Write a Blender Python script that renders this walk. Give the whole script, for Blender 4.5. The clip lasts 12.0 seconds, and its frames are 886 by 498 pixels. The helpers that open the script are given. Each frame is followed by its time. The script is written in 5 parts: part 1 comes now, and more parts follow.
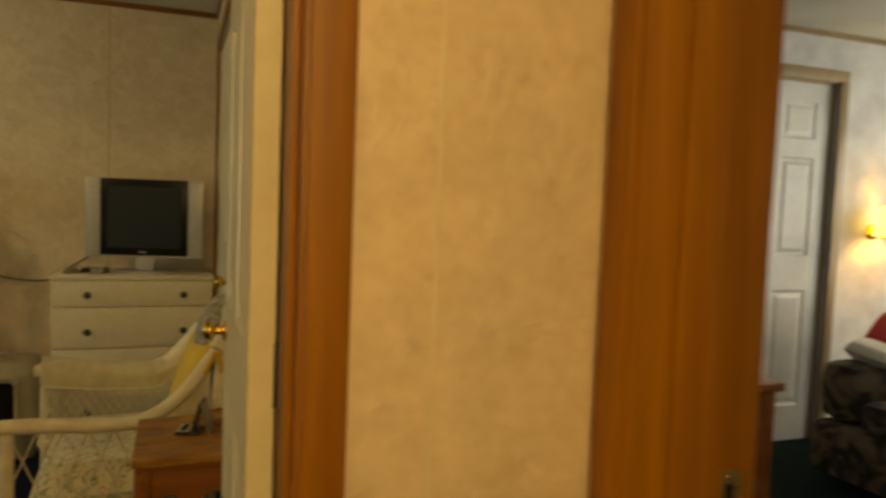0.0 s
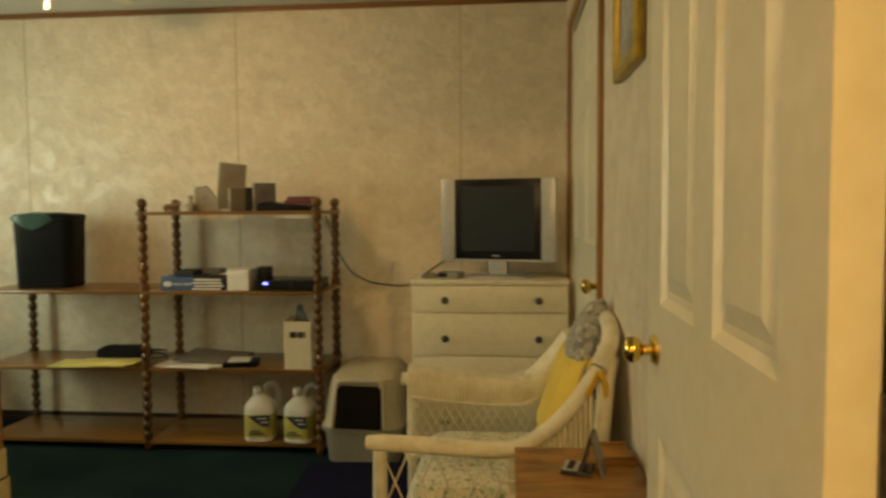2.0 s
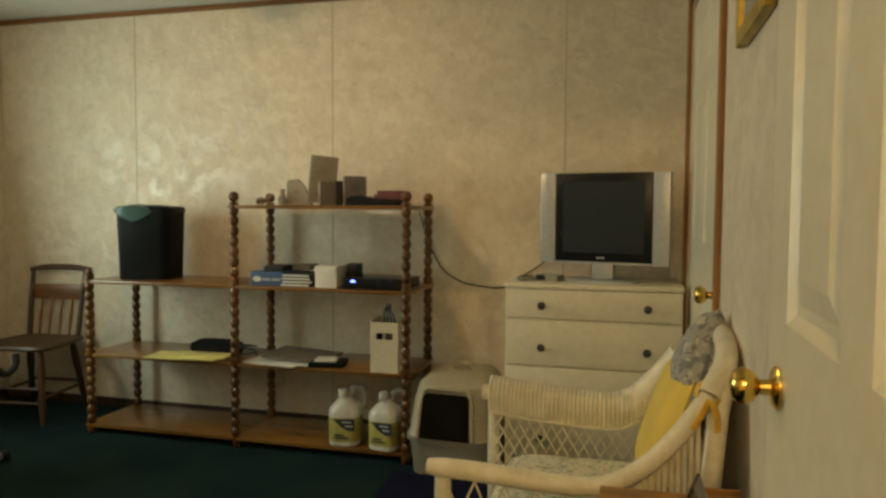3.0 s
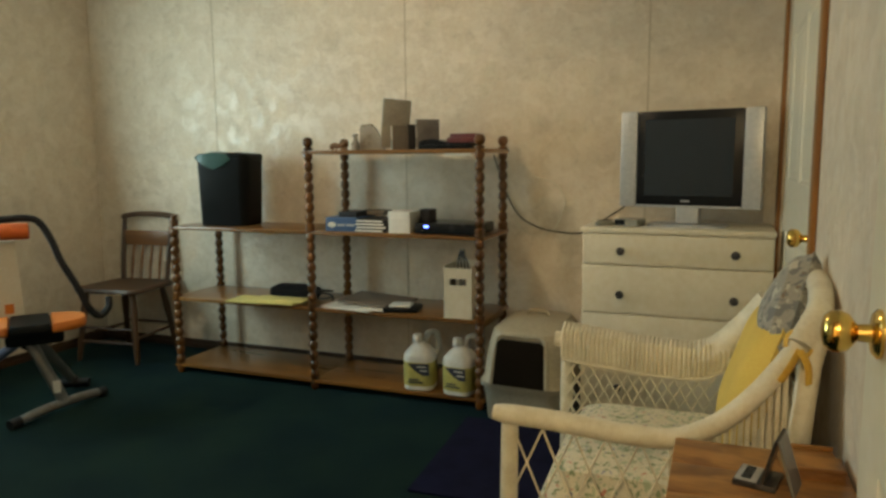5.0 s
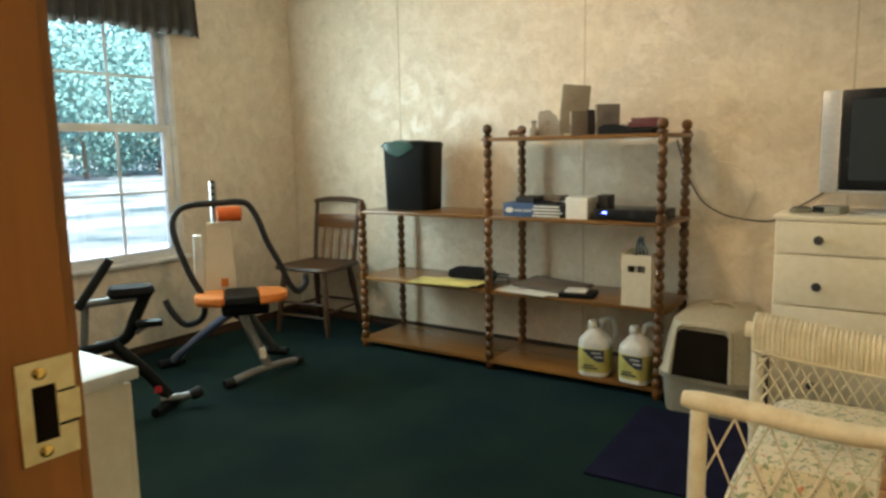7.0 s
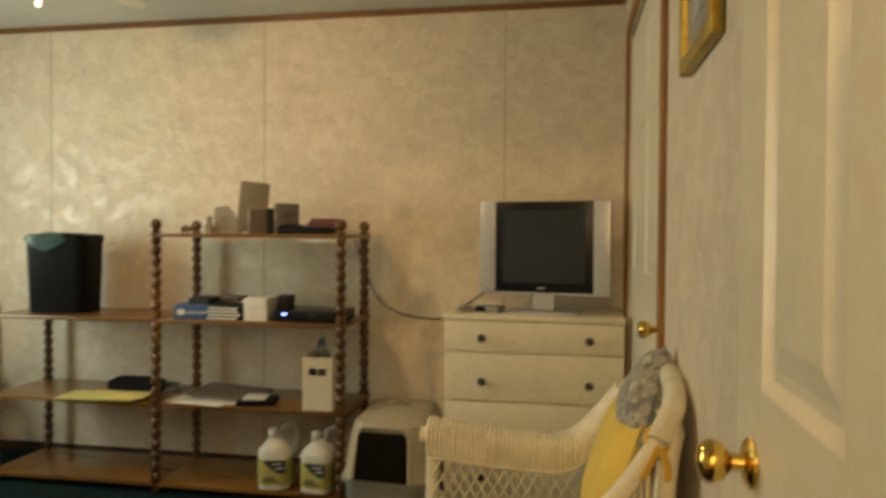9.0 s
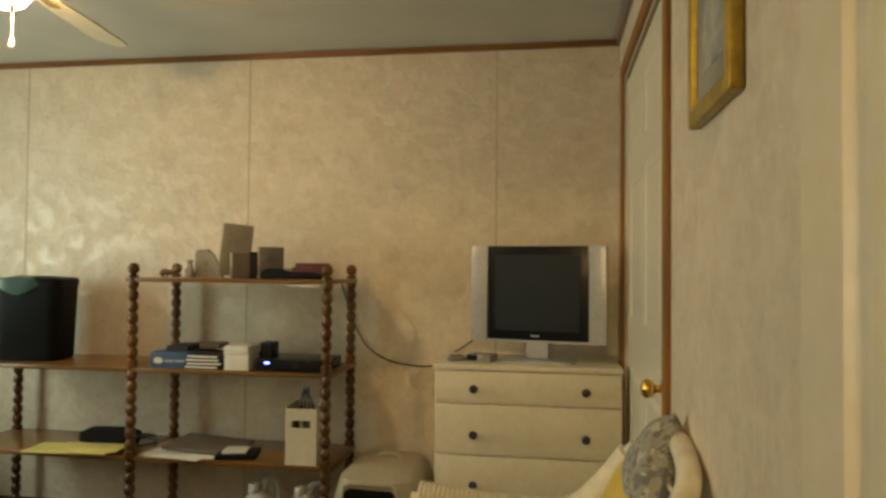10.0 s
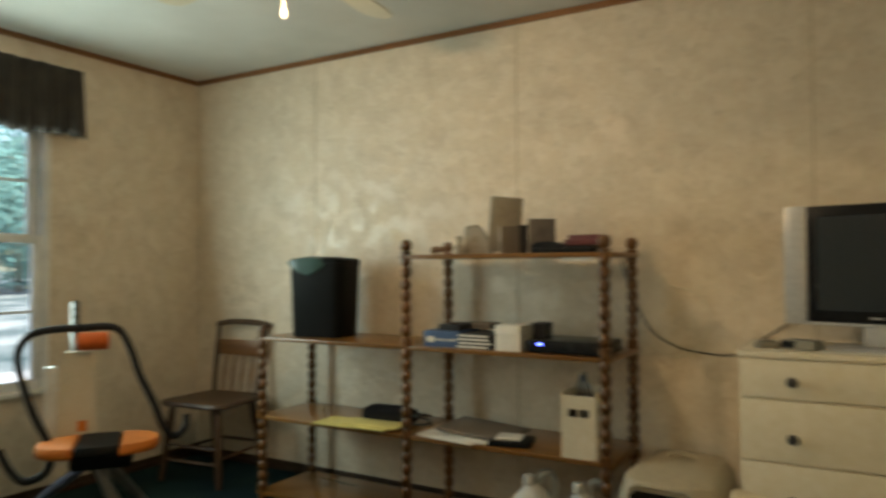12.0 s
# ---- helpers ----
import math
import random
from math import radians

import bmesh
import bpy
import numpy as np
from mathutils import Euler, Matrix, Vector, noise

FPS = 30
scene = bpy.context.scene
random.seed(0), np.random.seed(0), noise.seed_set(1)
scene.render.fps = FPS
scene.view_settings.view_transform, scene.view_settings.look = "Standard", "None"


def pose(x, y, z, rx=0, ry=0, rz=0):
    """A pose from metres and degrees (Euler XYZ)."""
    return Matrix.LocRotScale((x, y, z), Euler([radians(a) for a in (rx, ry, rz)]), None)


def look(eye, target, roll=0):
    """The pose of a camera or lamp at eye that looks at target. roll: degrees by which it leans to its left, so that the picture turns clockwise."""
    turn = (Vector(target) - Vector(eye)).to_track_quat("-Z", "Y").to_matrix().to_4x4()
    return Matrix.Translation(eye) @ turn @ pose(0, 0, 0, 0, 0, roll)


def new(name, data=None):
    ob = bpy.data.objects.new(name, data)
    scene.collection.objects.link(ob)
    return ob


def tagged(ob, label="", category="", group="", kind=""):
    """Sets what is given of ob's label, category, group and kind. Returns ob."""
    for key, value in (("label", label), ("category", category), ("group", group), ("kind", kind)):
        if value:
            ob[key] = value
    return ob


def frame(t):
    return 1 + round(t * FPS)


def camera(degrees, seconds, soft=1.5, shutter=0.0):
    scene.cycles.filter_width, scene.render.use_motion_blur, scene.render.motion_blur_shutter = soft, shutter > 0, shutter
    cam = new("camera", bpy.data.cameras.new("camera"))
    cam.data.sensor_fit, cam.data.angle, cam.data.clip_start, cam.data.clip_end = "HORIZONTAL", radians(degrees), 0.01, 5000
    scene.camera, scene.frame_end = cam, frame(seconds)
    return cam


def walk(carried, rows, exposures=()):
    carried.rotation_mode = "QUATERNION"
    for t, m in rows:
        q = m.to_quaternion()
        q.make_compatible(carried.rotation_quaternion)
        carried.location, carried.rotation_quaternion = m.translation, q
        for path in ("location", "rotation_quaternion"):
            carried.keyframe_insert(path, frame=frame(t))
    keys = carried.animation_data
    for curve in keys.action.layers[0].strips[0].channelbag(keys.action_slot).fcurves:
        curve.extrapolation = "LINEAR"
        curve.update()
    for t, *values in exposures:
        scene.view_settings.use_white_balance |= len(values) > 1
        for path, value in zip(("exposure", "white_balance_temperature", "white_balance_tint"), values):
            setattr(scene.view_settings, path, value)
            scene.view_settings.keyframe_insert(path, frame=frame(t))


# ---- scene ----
cam = camera(64.0, 12.0, soft=2.7, shutter=0.5)
PATH = [
    (0, (0.147, 0.308, 1.273), (0.843, 2.179, 1.148), 2.2),
    (0.5, (0.121, 0.517, 1.170), (0.572, 2.463, 1.075), 1.9),
    (1, (0.054, 0.623, 1.176), (0.294, 2.606, 1.078), 1.9),
    (1.5, (0.008, 0.700, 1.198), (0.046, 2.697, 1.090), -0.1),
    (2, (0.024, 0.801, 1.200), (-0.158, 2.789, 1.086), -0.4),
    (2.5, (0.087, 0.956, 1.187), (-0.319, 2.912, 1.088), 0.6),
    (4.5, (0.093, 1.180, 1.144), (-0.533, 3.069, 0.943), -0.6),
    (5, (0.104, 1.149, 1.146), (-0.619, 2.997, 0.896), -0.4),
    (5.5, (0.130, 1.132, 1.137), (-0.696, 2.929, 0.839), -0.2),
    (6, (0.111, 1.091, 1.130), (-0.903, 2.788, 0.824), -0.3),
    (6.5, (0.073, 1.060, 1.138), (-1.075, 2.674, 0.859), -1.0),
    (8.5, (0.122, 1.160, 1.152), (-0.532, 3.040, 0.961), -0.4),
    (9, (0.077, 1.192, 1.191), (-0.269, 3.161, 1.154), 0.4),
    (9.5, (0.076, 1.265, 1.246), (-0.180, 3.248, 1.259), 0.2),
    (10, (0.039, 1.294, 1.252), (-0.268, 3.270, 1.303), 0.5),
    (10.5, (0.057, 1.357, 1.244), (-0.405, 3.303, 1.247), 1.0),
    (11, (0.003, 1.417, 1.243), (-0.571, 3.333, 1.237), 0.6),
    (11.5, (-0.091, 1.477, 1.208), (-0.726, 3.374, 1.213), -0.4),
    (12, (-0.071, 1.593, 1.145), (-1.090, 3.313, 1.193), -0.3),
]

EXPOSURES = [(0.0, 0.84, 11800, 8), (1.0, 1.24, 11600, 6), (1.5, 1.42, 11000, 6), (2.5, 1.50, 8600, 6), (4.5, 1.66, 6850, 8), (5.5, 1.84, 6250, 5), (6.7, 2.26, 6400, 10), (8.5, 1.90, 7900, 16), (9.5, 1.66, 8300, 10), (10.5, 1.60, 7900, 10), (11.5, 1.52, 7700, 10), (12.0, 1.52, 7050, 10)]
walk(cam, [(t, look(eye, target, roll)) for t, eye, target, roll in PATH], EXPOSURES)

# ---- light ----
world = bpy.data.worlds.new("sky")
scene.world = world
world.use_nodes = True
wn = world.node_tree
sky = wn.nodes.new("ShaderNodeTexSky")
sky.sky_type, sky.sun_disc, sky.sun_elevation, sky.sun_rotation = "NISHITA", False, radians(49), radians(120)
wn.links.new(sky.outputs["Color"], wn.nodes["Background"].inputs["Color"])
wn.nodes["Background"].inputs["Strength"].default_value = 0.15


def lamp(name, kind, m, energy, color, **settings):
    data = bpy.data.lights.new(name, kind)
    data.energy, data.color = energy, color
    for key, value in settings.items():
        if key == "size":
            data.size = value
        elif key == "size_y":
            data.shape, data.size_y = "RECTANGLE", value
        elif key == "radius":
            data.shadow_soft_size = value
        elif key == "angle":
            data.angle = value
    ob = new(name, data)
    ob.matrix_world = m
    return ob


lamp("sun", "SUN", look((9, -5, 12), (0, 2, 0)), 5.0, (1.0, 0.95, 0.86), angle=radians(0.5))
WINDOW_LIGHT = lamp("window_daylight", "AREA", look((-3.530, 3.145, 1.30), (0.0, 3.145, 1.86)), 9.0, (0.76, 1.0, 0.97), size=0.95, size_y=1.10)
# daylight fill added for the living room; the wall behind it has no window
LIVING_LIGHT = lamp("living_daylight_fill", "AREA", look((4.93, 2.0, 1.35), (2.0, 2.3, 1.0)), 23.0, (0.74, 0.86, 1.0), size=1.6, size_y=1.3)
SCONCE_LIGHT = lamp("wall_lamp_light", "POINT", pose(3.90, 3.165, 1.26), 1.8, (1.0, 0.78, 0.42), radius=0.03)
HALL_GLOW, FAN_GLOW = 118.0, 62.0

# ---- materials ----
def material(name, color, dark=None, rough=0.6, metal=0.0, scale=6.0, fine=80.0, bump=0.15, stretch=(1, 1, 1),
             sheen=0.0, coat=0.0, contrast=(0.35, 0.65), distortion=0.0, spread=0.0):
    """A surface with variation at two scales: broad mottling and fine grain with relief."""
    m = bpy.data.materials.new(name)
    m.use_nodes = True
    nt = m.node_tree
    n, l = nt.nodes, nt.links
    b = n["Principled BSDF"]
    dark = dark or tuple(c * 0.75 for c in color)
    tc = n.new("ShaderNodeTexCoord")
    mp = n.new("ShaderNodeMapping")
    mp.inputs["Scale"].default_value = stretch
    l.new(tc.outputs["Object"], mp.inputs["Vector"])
    broad = n.new("ShaderNodeTexNoise")
    broad.inputs["Scale"].default_value, broad.inputs["Detail"].default_value = scale, 5
    broad.inputs["Distortion"].default_value = distortion
    l.new(mp.outputs["Vector"], broad.inputs["Vector"])
    ramp = n.new("ShaderNodeValToRGB")
    ramp.color_ramp.elements[0].position, ramp.color_ramp.elements[1].position = contrast
    ramp.color_ramp.elements[0].color, ramp.color_ramp.elements[1].color = (*dark, 1), (*color, 1)
    l.new(broad.outputs["Fac"], ramp.inputs["Fac"])
    grain = n.new("ShaderNodeTexNoise")
    grain.inputs["Scale"].default_value, grain.inputs["Detail"].default_value = fine, 3
    l.new(mp.outputs["Vector"], grain.inputs["Vector"])
    mix = n.new("ShaderNodeMix")
    mix.data_type, mix.blend_type = "RGBA", "OVERLAY"
    mix.inputs["Factor"].default_value = 0.22
    l.new(ramp.outputs["Color"], mix.inputs["A"])
    l.new(grain.outputs["Fac"], mix.inputs["B"])
    out = mix.outputs["Result"]
    if spread:
        info = n.new("ShaderNodeObjectInfo")
        hsv = n.new("ShaderNodeHueSaturation")
        rng = n.new("ShaderNodeMapRange")
        rng.inputs["To Min"].default_value, rng.inputs["To Max"].default_value = 1 - spread, 1 + spread
        l.new(info.outputs["Random"], rng.inputs["Value"])
        l.new(rng.outputs["Result"], hsv.inputs["Value"])
        l.new(out, hsv.inputs["Color"])
        out = hsv.outputs["Color"]
    l.new(out, b.inputs["Base Color"])
    rr = n.new("ShaderNodeMapRange")
    rr.inputs["To Min"].default_value, rr.inputs["To Max"].default_value = max(rough - 0.08, 0.02), min(rough + 0.08, 1)
    l.new(broad.outputs["Fac"], rr.inputs["Value"])
    l.new(rr.outputs["Result"], b.inputs["Roughness"])
    b.inputs["Metallic"].default_value = metal
    if rough > 0.9:
        b.inputs["Specular IOR Level"].default_value = 0.08
    b.inputs["Sheen Weight"].default_value = sheen
    b.inputs["Coat Weight"].default_value = coat
    if bump:
        bp = n.new("ShaderNodeBump")
        bp.inputs["Strength"].default_value, bp.inputs["Distance"].default_value = bump, 0.002
        l.new(grain.outputs["Fac"], bp.inputs["Height"])
        l.new(bp.outputs["Normal"], b.inputs["Normal"])
    return m


def wood(name, light, dark, axis=2, rough=0.42, rings=9.0, spread=0.0):
    stretch = [1.0, 1.0, 1.0]
    stretch[axis] = 0.08
    return material(name, light, dark, rough=rough, scale=rings, fine=70, bump=0.12, stretch=stretch, contrast=(0.3, 0.7), distortion=1.2, coat=0.12, spread=spread)


def wallpaper(name, base, vein, shine):
    """Vinyl-faced wallboard: cream ground, tan marbling and pearly flakes that catch the light."""
    m = material(name, base, tuple(c * 0.90 for c in base), rough=0.46, scale=7.0, fine=45, bump=0.10, contrast=(0.3, 0.7))
    nt = m.node_tree
    n, l = nt.nodes, nt.links
    b = n["Principled BSDF"]
    tc = n["Texture Coordinate"]

    def field(scale, detail, distortion, lo, hi, flip=False):
        f = n.new("ShaderNodeTexNoise")
        f.inputs["Scale"].default_value, f.inputs["Detail"].default_value, f.inputs["Distortion"].default_value = scale, detail, distortion
        l.new(tc.outputs["Object"], f.inputs["Vector"])
        r = n.new("ShaderNodeMapRange")
        r.interpolation_type = "SMOOTHSTEP"
        r.inputs["From Min"].default_value, r.inputs["From Max"].default_value = lo, hi
        if flip:
            r.inputs["To Min"].default_value, r.inputs["To Max"].default_value = 1.0, 0.0
        l.new(f.outputs["Fac"], r.inputs["Value"])
        return r.outputs["Result"]

    def scaled(socket, to0, to1):
        r = n.new("ShaderNodeMapRange")
        r.inputs["To Min"].default_value, r.inputs["To Max"].default_value = to0, to1
        l.new(socket, r.inputs["Value"])
        return r.outputs["Result"]

    flakes = field(13.0, 4, 0.35, 0.42, 0.66)
    marbling = field(6.5, 6, 0.4, 0.48, 0.74)
    specks = field(24.0, 3, 0.6, 0.58, 0.76)
    old = b.inputs["Base Color"].links[0].from_socket
    for mask, weight, color in ((marbling, 0.34, vein), (specks, 0.22, tuple(c * 0.75 for c in vein)), (flakes, 0.30, tuple(min(c * 1.12, 0.8) for c in base))):
        mix = n.new("ShaderNodeMix")
        mix.data_type = "RGBA"
        l.new(scaled(mask, 0.0, weight), mix.inputs["Factor"])
        l.new(old, mix.inputs["A"])
        mix.inputs["B"].default_value = (*color, 1)
        old = mix.outputs["Result"]
    l.new(old, b.inputs["Base Color"])
    l.new(scaled(flakes, shine + 0.16, shine - 0.02), b.inputs["Roughness"])
    b.inputs["IOR"].default_value = 1.6
    l.new(scaled(flakes, 0.35, 1.0), b.inputs["Specular IOR Level"])
    emboss = n.new("ShaderNodeBump")
    emboss.inputs["Strength"].default_value, emboss.inputs["Distance"].default_value = 0.36, 0.006
    l.new(flakes, emboss.inputs["Height"])
    l.new(b.inputs["Normal"].links[0].from_socket, emboss.inputs["Normal"])
    l.new(emboss.outputs["Normal"], b.inputs["Normal"])
    return m


M = dict(
    wall=wallpaper("cream_marbled_wallboard", (0.72, 0.615, 0.48), (0.46, 0.37, 0.27), 0.45),
    living_wall=material("pale_blue_white_paint", (0.74, 0.75, 0.78), rough=0.6),
    ceiling=material("white_ceiling_panel", (0.62, 0.61, 0.56), (0.56, 0.55, 0.50), rough=0.85, scale=3, fine=120, bump=0.3),
    carpet=material("dark_green_carpet", (0.0085, 0.0180, 0.0088), (0.0034, 0.0082, 0.0046), rough=1.0, scale=3, fine=150, bump=1.0, sheen=0.07),
    mat=material("navy_mat", (0.010, 0.011, 0.034), (0.006, 0.007, 0.022), rough=0.95, scale=9, fine=220, bump=0.8),
    trim=wood("oak_trim", (0.35, 0.142, 0.022), (0.20, 0.074, 0.011), 2, rough=0.55),
    joint=material("tan_joint_strip", (0.58, 0.48, 0.35), (0.50, 0.41, 0.29), rough=0.5),
    crown=wood("oak_crown", (0.27, 0.12, 0.040), (0.19, 0.075, 0.022), 0),
    crown_y=wood("oak_crown_side", (0.27, 0.12, 0.040), (0.19, 0.075, 0.022), 1),
    # baseboard colour darkened to carry the shading along the foot of the walls
    base=wood("shade_dark_baseboard", (0.060, 0.030, 0.014), (0.036, 0.018, 0.009), 0, rough=0.6),
    tan_trim=wood("tan_trim", (0.36, 0.26, 0.14), (0.27, 0.19, 0.10), 2),
    door=material("cream_door_paint", (0.74, 0.68, 0.54), (0.70, 0.64, 0.50), rough=0.38, scale=3, fine=30, bump=0.05),
    white_door=material("white_door_paint", (0.78, 0.79, 0.80), rough=0.4, scale=3, fine=30, bump=0.05),
    brass=material("polished_brass", (0.80, 0.55, 0.16), (0.70, 0.46, 0.12), rough=0.16, metal=1.0, scale=12, bump=0.02),
    strike=material("brass_strike", (0.72, 0.62, 0.36), (0.60, 0.50, 0.26), rough=0.34, metal=0.85, scale=20, bump=0.05),
    # near-black colour paints the shade in holes, creases and the hinge gap
    hole=material("recess_shade_black", (0.012, 0.010, 0.008), rough=0.9),
    spool=wood("walnut_spool_post", (0.19, 0.076, 0.016), (0.032, 0.012, 0.003), 2, rough=0.28),
    board=wood("walnut_shelf_board", (0.26, 0.122, 0.028), (0.13, 0.056, 0.013), 0, rough=0.30, rings=7),
    cream=material("cream_paint", (0.72, 0.66, 0.53), (0.68, 0.62, 0.49), rough=0.45, scale=4, fine=40, bump=0.06),
    knob=material("dark_pewter", (0.10, 0.10, 0.11), (0.05, 0.05, 0.06), rough=0.35, metal=0.8, scale=60),
    silver=material("silver_plastic", (0.50, 0.51, 0.53), (0.46, 0.47, 0.49), rough=0.35, metal=0.35, bump=0.02),
    bezel=material("black_gloss_plastic", (0.013, 0.013, 0.015), rough=0.25, bump=0.02),
    screen=material("lcd_glass", (0.005, 0.013, 0.024), (0.004, 0.011, 0.020), rough=0.24, scale=1.3, fine=20, bump=0.0),
    black=material("black_plastic", (0.009, 0.010, 0.011), (0.006, 0.007, 0.007), rough=0.5, fine=200, bump=0.12),
    black_cloth=material("black_fabric", (0.012, 0.012, 0.014), rough=0.85, fine=160, bump=0.5),
    bin_top=material("dark_green_plastic", (0.020, 0.070, 0.062), rough=0.34, bump=0.05),
    rubber=material("black_rubber_foam", (0.018, 0.018, 0.020), rough=0.7, fine=180, bump=0.4),
    orange=material("orange_vinyl", (0.66, 0.20, 0.030), (0.54, 0.15, 0.02), rough=0.5, scale=12, bump=0.15),
    orange_foam=material("orange_foam", (0.72, 0.15, 0.025), (0.58, 0.11, 0.015), rough=0.75, scale=12, bump=0.3),
    steel=material("grey_painted_steel", (0.26, 0.26, 0.25), (0.20, 0.20, 0.20), rough=0.35, metal=0.5, scale=14, bump=0.05),
    blue_steel=material("blue_grey_steel", (0.17, 0.20, 0.30), (0.12, 0.15, 0.24), rough=0.3, metal=0.6, scale=14, bump=0.05),
    chrome=material("chrome_tube", (0.30, 0.31, 0.31), rough=0.34, metal=1.0, bump=0.0),
    ivory=material("ivory_plastic", (0.68, 0.62, 0.50), (0.63, 0.57, 0.45), rough=0.42, scale=4, bump=0.05),
    white=material("white_plastic", (0.80, 0.80, 0.77), rough=0.38, bump=0.04),
    vinyl=material("white_window_vinyl", (0.82, 0.83, 0.82), rough=0.4, bump=0.03),
    taupe=material("taupe_plastic", (0.40, 0.36, 0.27), (0.36, 0.32, 0.24), rough=0.42, scale=5, bump=0.06),
    taupe_dark=material("grey_plastic", (0.25, 0.24, 0.20), (0.21, 0.20, 0.17), rough=0.45, scale=5, bump=0.06),
    wicker=material("white_painted_wicker", (0.76, 0.71, 0.58), (0.64, 0.58, 0.45), rough=0.5, scale=22, fine=120, bump=0.4),
    yellow=material("yellow_cotton", (0.74, 0.53, 0.12), (0.66, 0.46, 0.10), rough=0.9, fine=220, bump=0.4, scale=8),
    ribbon=material("golden_ribbon", (0.74, 0.47, 0.07), (0.60, 0.36, 0.05), rough=0.6, scale=18),
    floral=None, grey_floral=None,
    oak=material("light_oak", (0.38, 0.185, 0.054), (0.21, 0.090, 0.026), rough=0.4, scale=6, fine=70, bump=0.12, stretch=(0.5, 2.2, 1), contrast=(0.38, 0.58), distortion=3.5, coat=0.12),
    pine=wood("red_pine", (0.30, 0.105, 0.030), (0.19, 0.060, 0.016), 0, rough=0.4, rings=12),
    chair_wood=wood("worn_dark_chair_wood", (0.082, 0.037, 0.013), (0.030, 0.013, 0.005), 2, rough=0.52),
    chair_rail=wood("amber_chair_rail", (0.22, 0.095, 0.028), (0.13, 0.052, 0.014), 0, rough=0.4),
    gold=material("gilt_frame", (0.46, 0.33, 0.07), (0.32, 0.22, 0.045), rough=0.40, metal=0.55, scale=30, bump=0.2),
    mount=material("picture_mount", (0.34, 0.31, 0.25), rough=0.8),
    print=material("faded_landscape_print", (0.42, 0.40, 0.34), (0.20, 0.22, 0.24), rough=0.6, scale=11, distortion=1.0, bump=0),
    paper=material("white_paper", (0.78, 0.77, 0.72), rough=0.85, scale=5, bump=0.05),
    legal=material("yellow_legal_paper", (0.75, 0.66, 0.24), rough=0.85, scale=5, bump=0.05),
    blue_box=material("blue_box_card", (0.060, 0.12, 0.26), (0.04, 0.085, 0.20), rough=0.5, scale=14, bump=0.03),
    dark_card=material("dark_book_cloth", (0.018, 0.017, 0.021), rough=0.6, bump=0.1),
    red_card=material("maroon_book_cloth", (0.13, 0.028, 0.034), rough=0.55, bump=0.1),
    grey_card=material("taupe_folder", (0.16, 0.135, 0.11), (0.13, 0.11, 0.09), rough=0.6, bump=0.08),
    frost=material("frosted_glassware", (0.34, 0.30, 0.25), (0.26, 0.23, 0.19), rough=0.28, scale=10, bump=0.05),
    stoneware=material("dark_stoneware", (0.17, 0.15, 0.14), (0.10, 0.09, 0.085), rough=0.4, scale=16, bump=0.1),
    card=material("taupe_card", (0.30, 0.27, 0.22), (0.24, 0.21, 0.17), rough=0.75, scale=9, bump=0.05),
    figurine=material("bronze_figurine", (0.22, 0.12, 0.06), (0.12, 0.06, 0.03), rough=0.4, scale=30),
    label_yellow=material("yellow_green_label", (0.52, 0.47, 0.14), (0.42, 0.39, 0.12), rough=0.5, scale=16, bump=0.0),
    label_dark=material("dark_label", (0.035, 0.040, 0.065), rough=0.5, bump=0.0),
    jug_clear=material("translucent_white_handle", (0.62, 0.61, 0.56), rough=0.35, bump=0.02),
    valance=material("dark_brown_valance_cloth", (0.045, 0.038, 0.030), (0.026, 0.022, 0.018), rough=0.85, scale=12, fine=150, bump=0.4),
    fan_blade=material("pale_fan_blade", (0.68, 0.61, 0.46), (0.62, 0.55, 0.40), rough=0.4, scale=5),
    cable=material("black_cable", (0.010, 0.010, 0.010), rough=0.5),
    couch=material("camouflage_upholstery", (0.17, 0.13, 0.085), (0.030, 0.026, 0.020), rough=0.9, scale=9, fine=120, bump=0.4, contrast=(0.42, 0.56), distortion=0.8),
    red=material("red_cloth", (0.48, 0.02, 0.03), rough=0.8, bump=0.2),
    # the dark colour paints tree shadows on the lawn as broad patches
    lawn=material("lawn_with_painted_shade", (0.26, 0.29, 0.31), (0.045, 0.075, 0.085), rough=0.95, scale=0.35, fine=30, bump=0.5),
    gravel=material("pale_drive", (0.42, 0.43, 0.46), (0.32, 0.33, 0.36), rough=0.95, scale=2, fine=40, bump=0.4),
    bark=material("tree_bark", (0.14, 0.10, 0.07), (0.07, 0.05, 0.035), rough=0.9, scale=6, fine=30, bump=0.8, stretch=(1, 1, 0.2)),
    leaf=material("tree_leaf", (0.12, 0.245, 0.25), (0.085, 0.19, 0.195), rough=0.92, scale=3, bump=0.05),
)


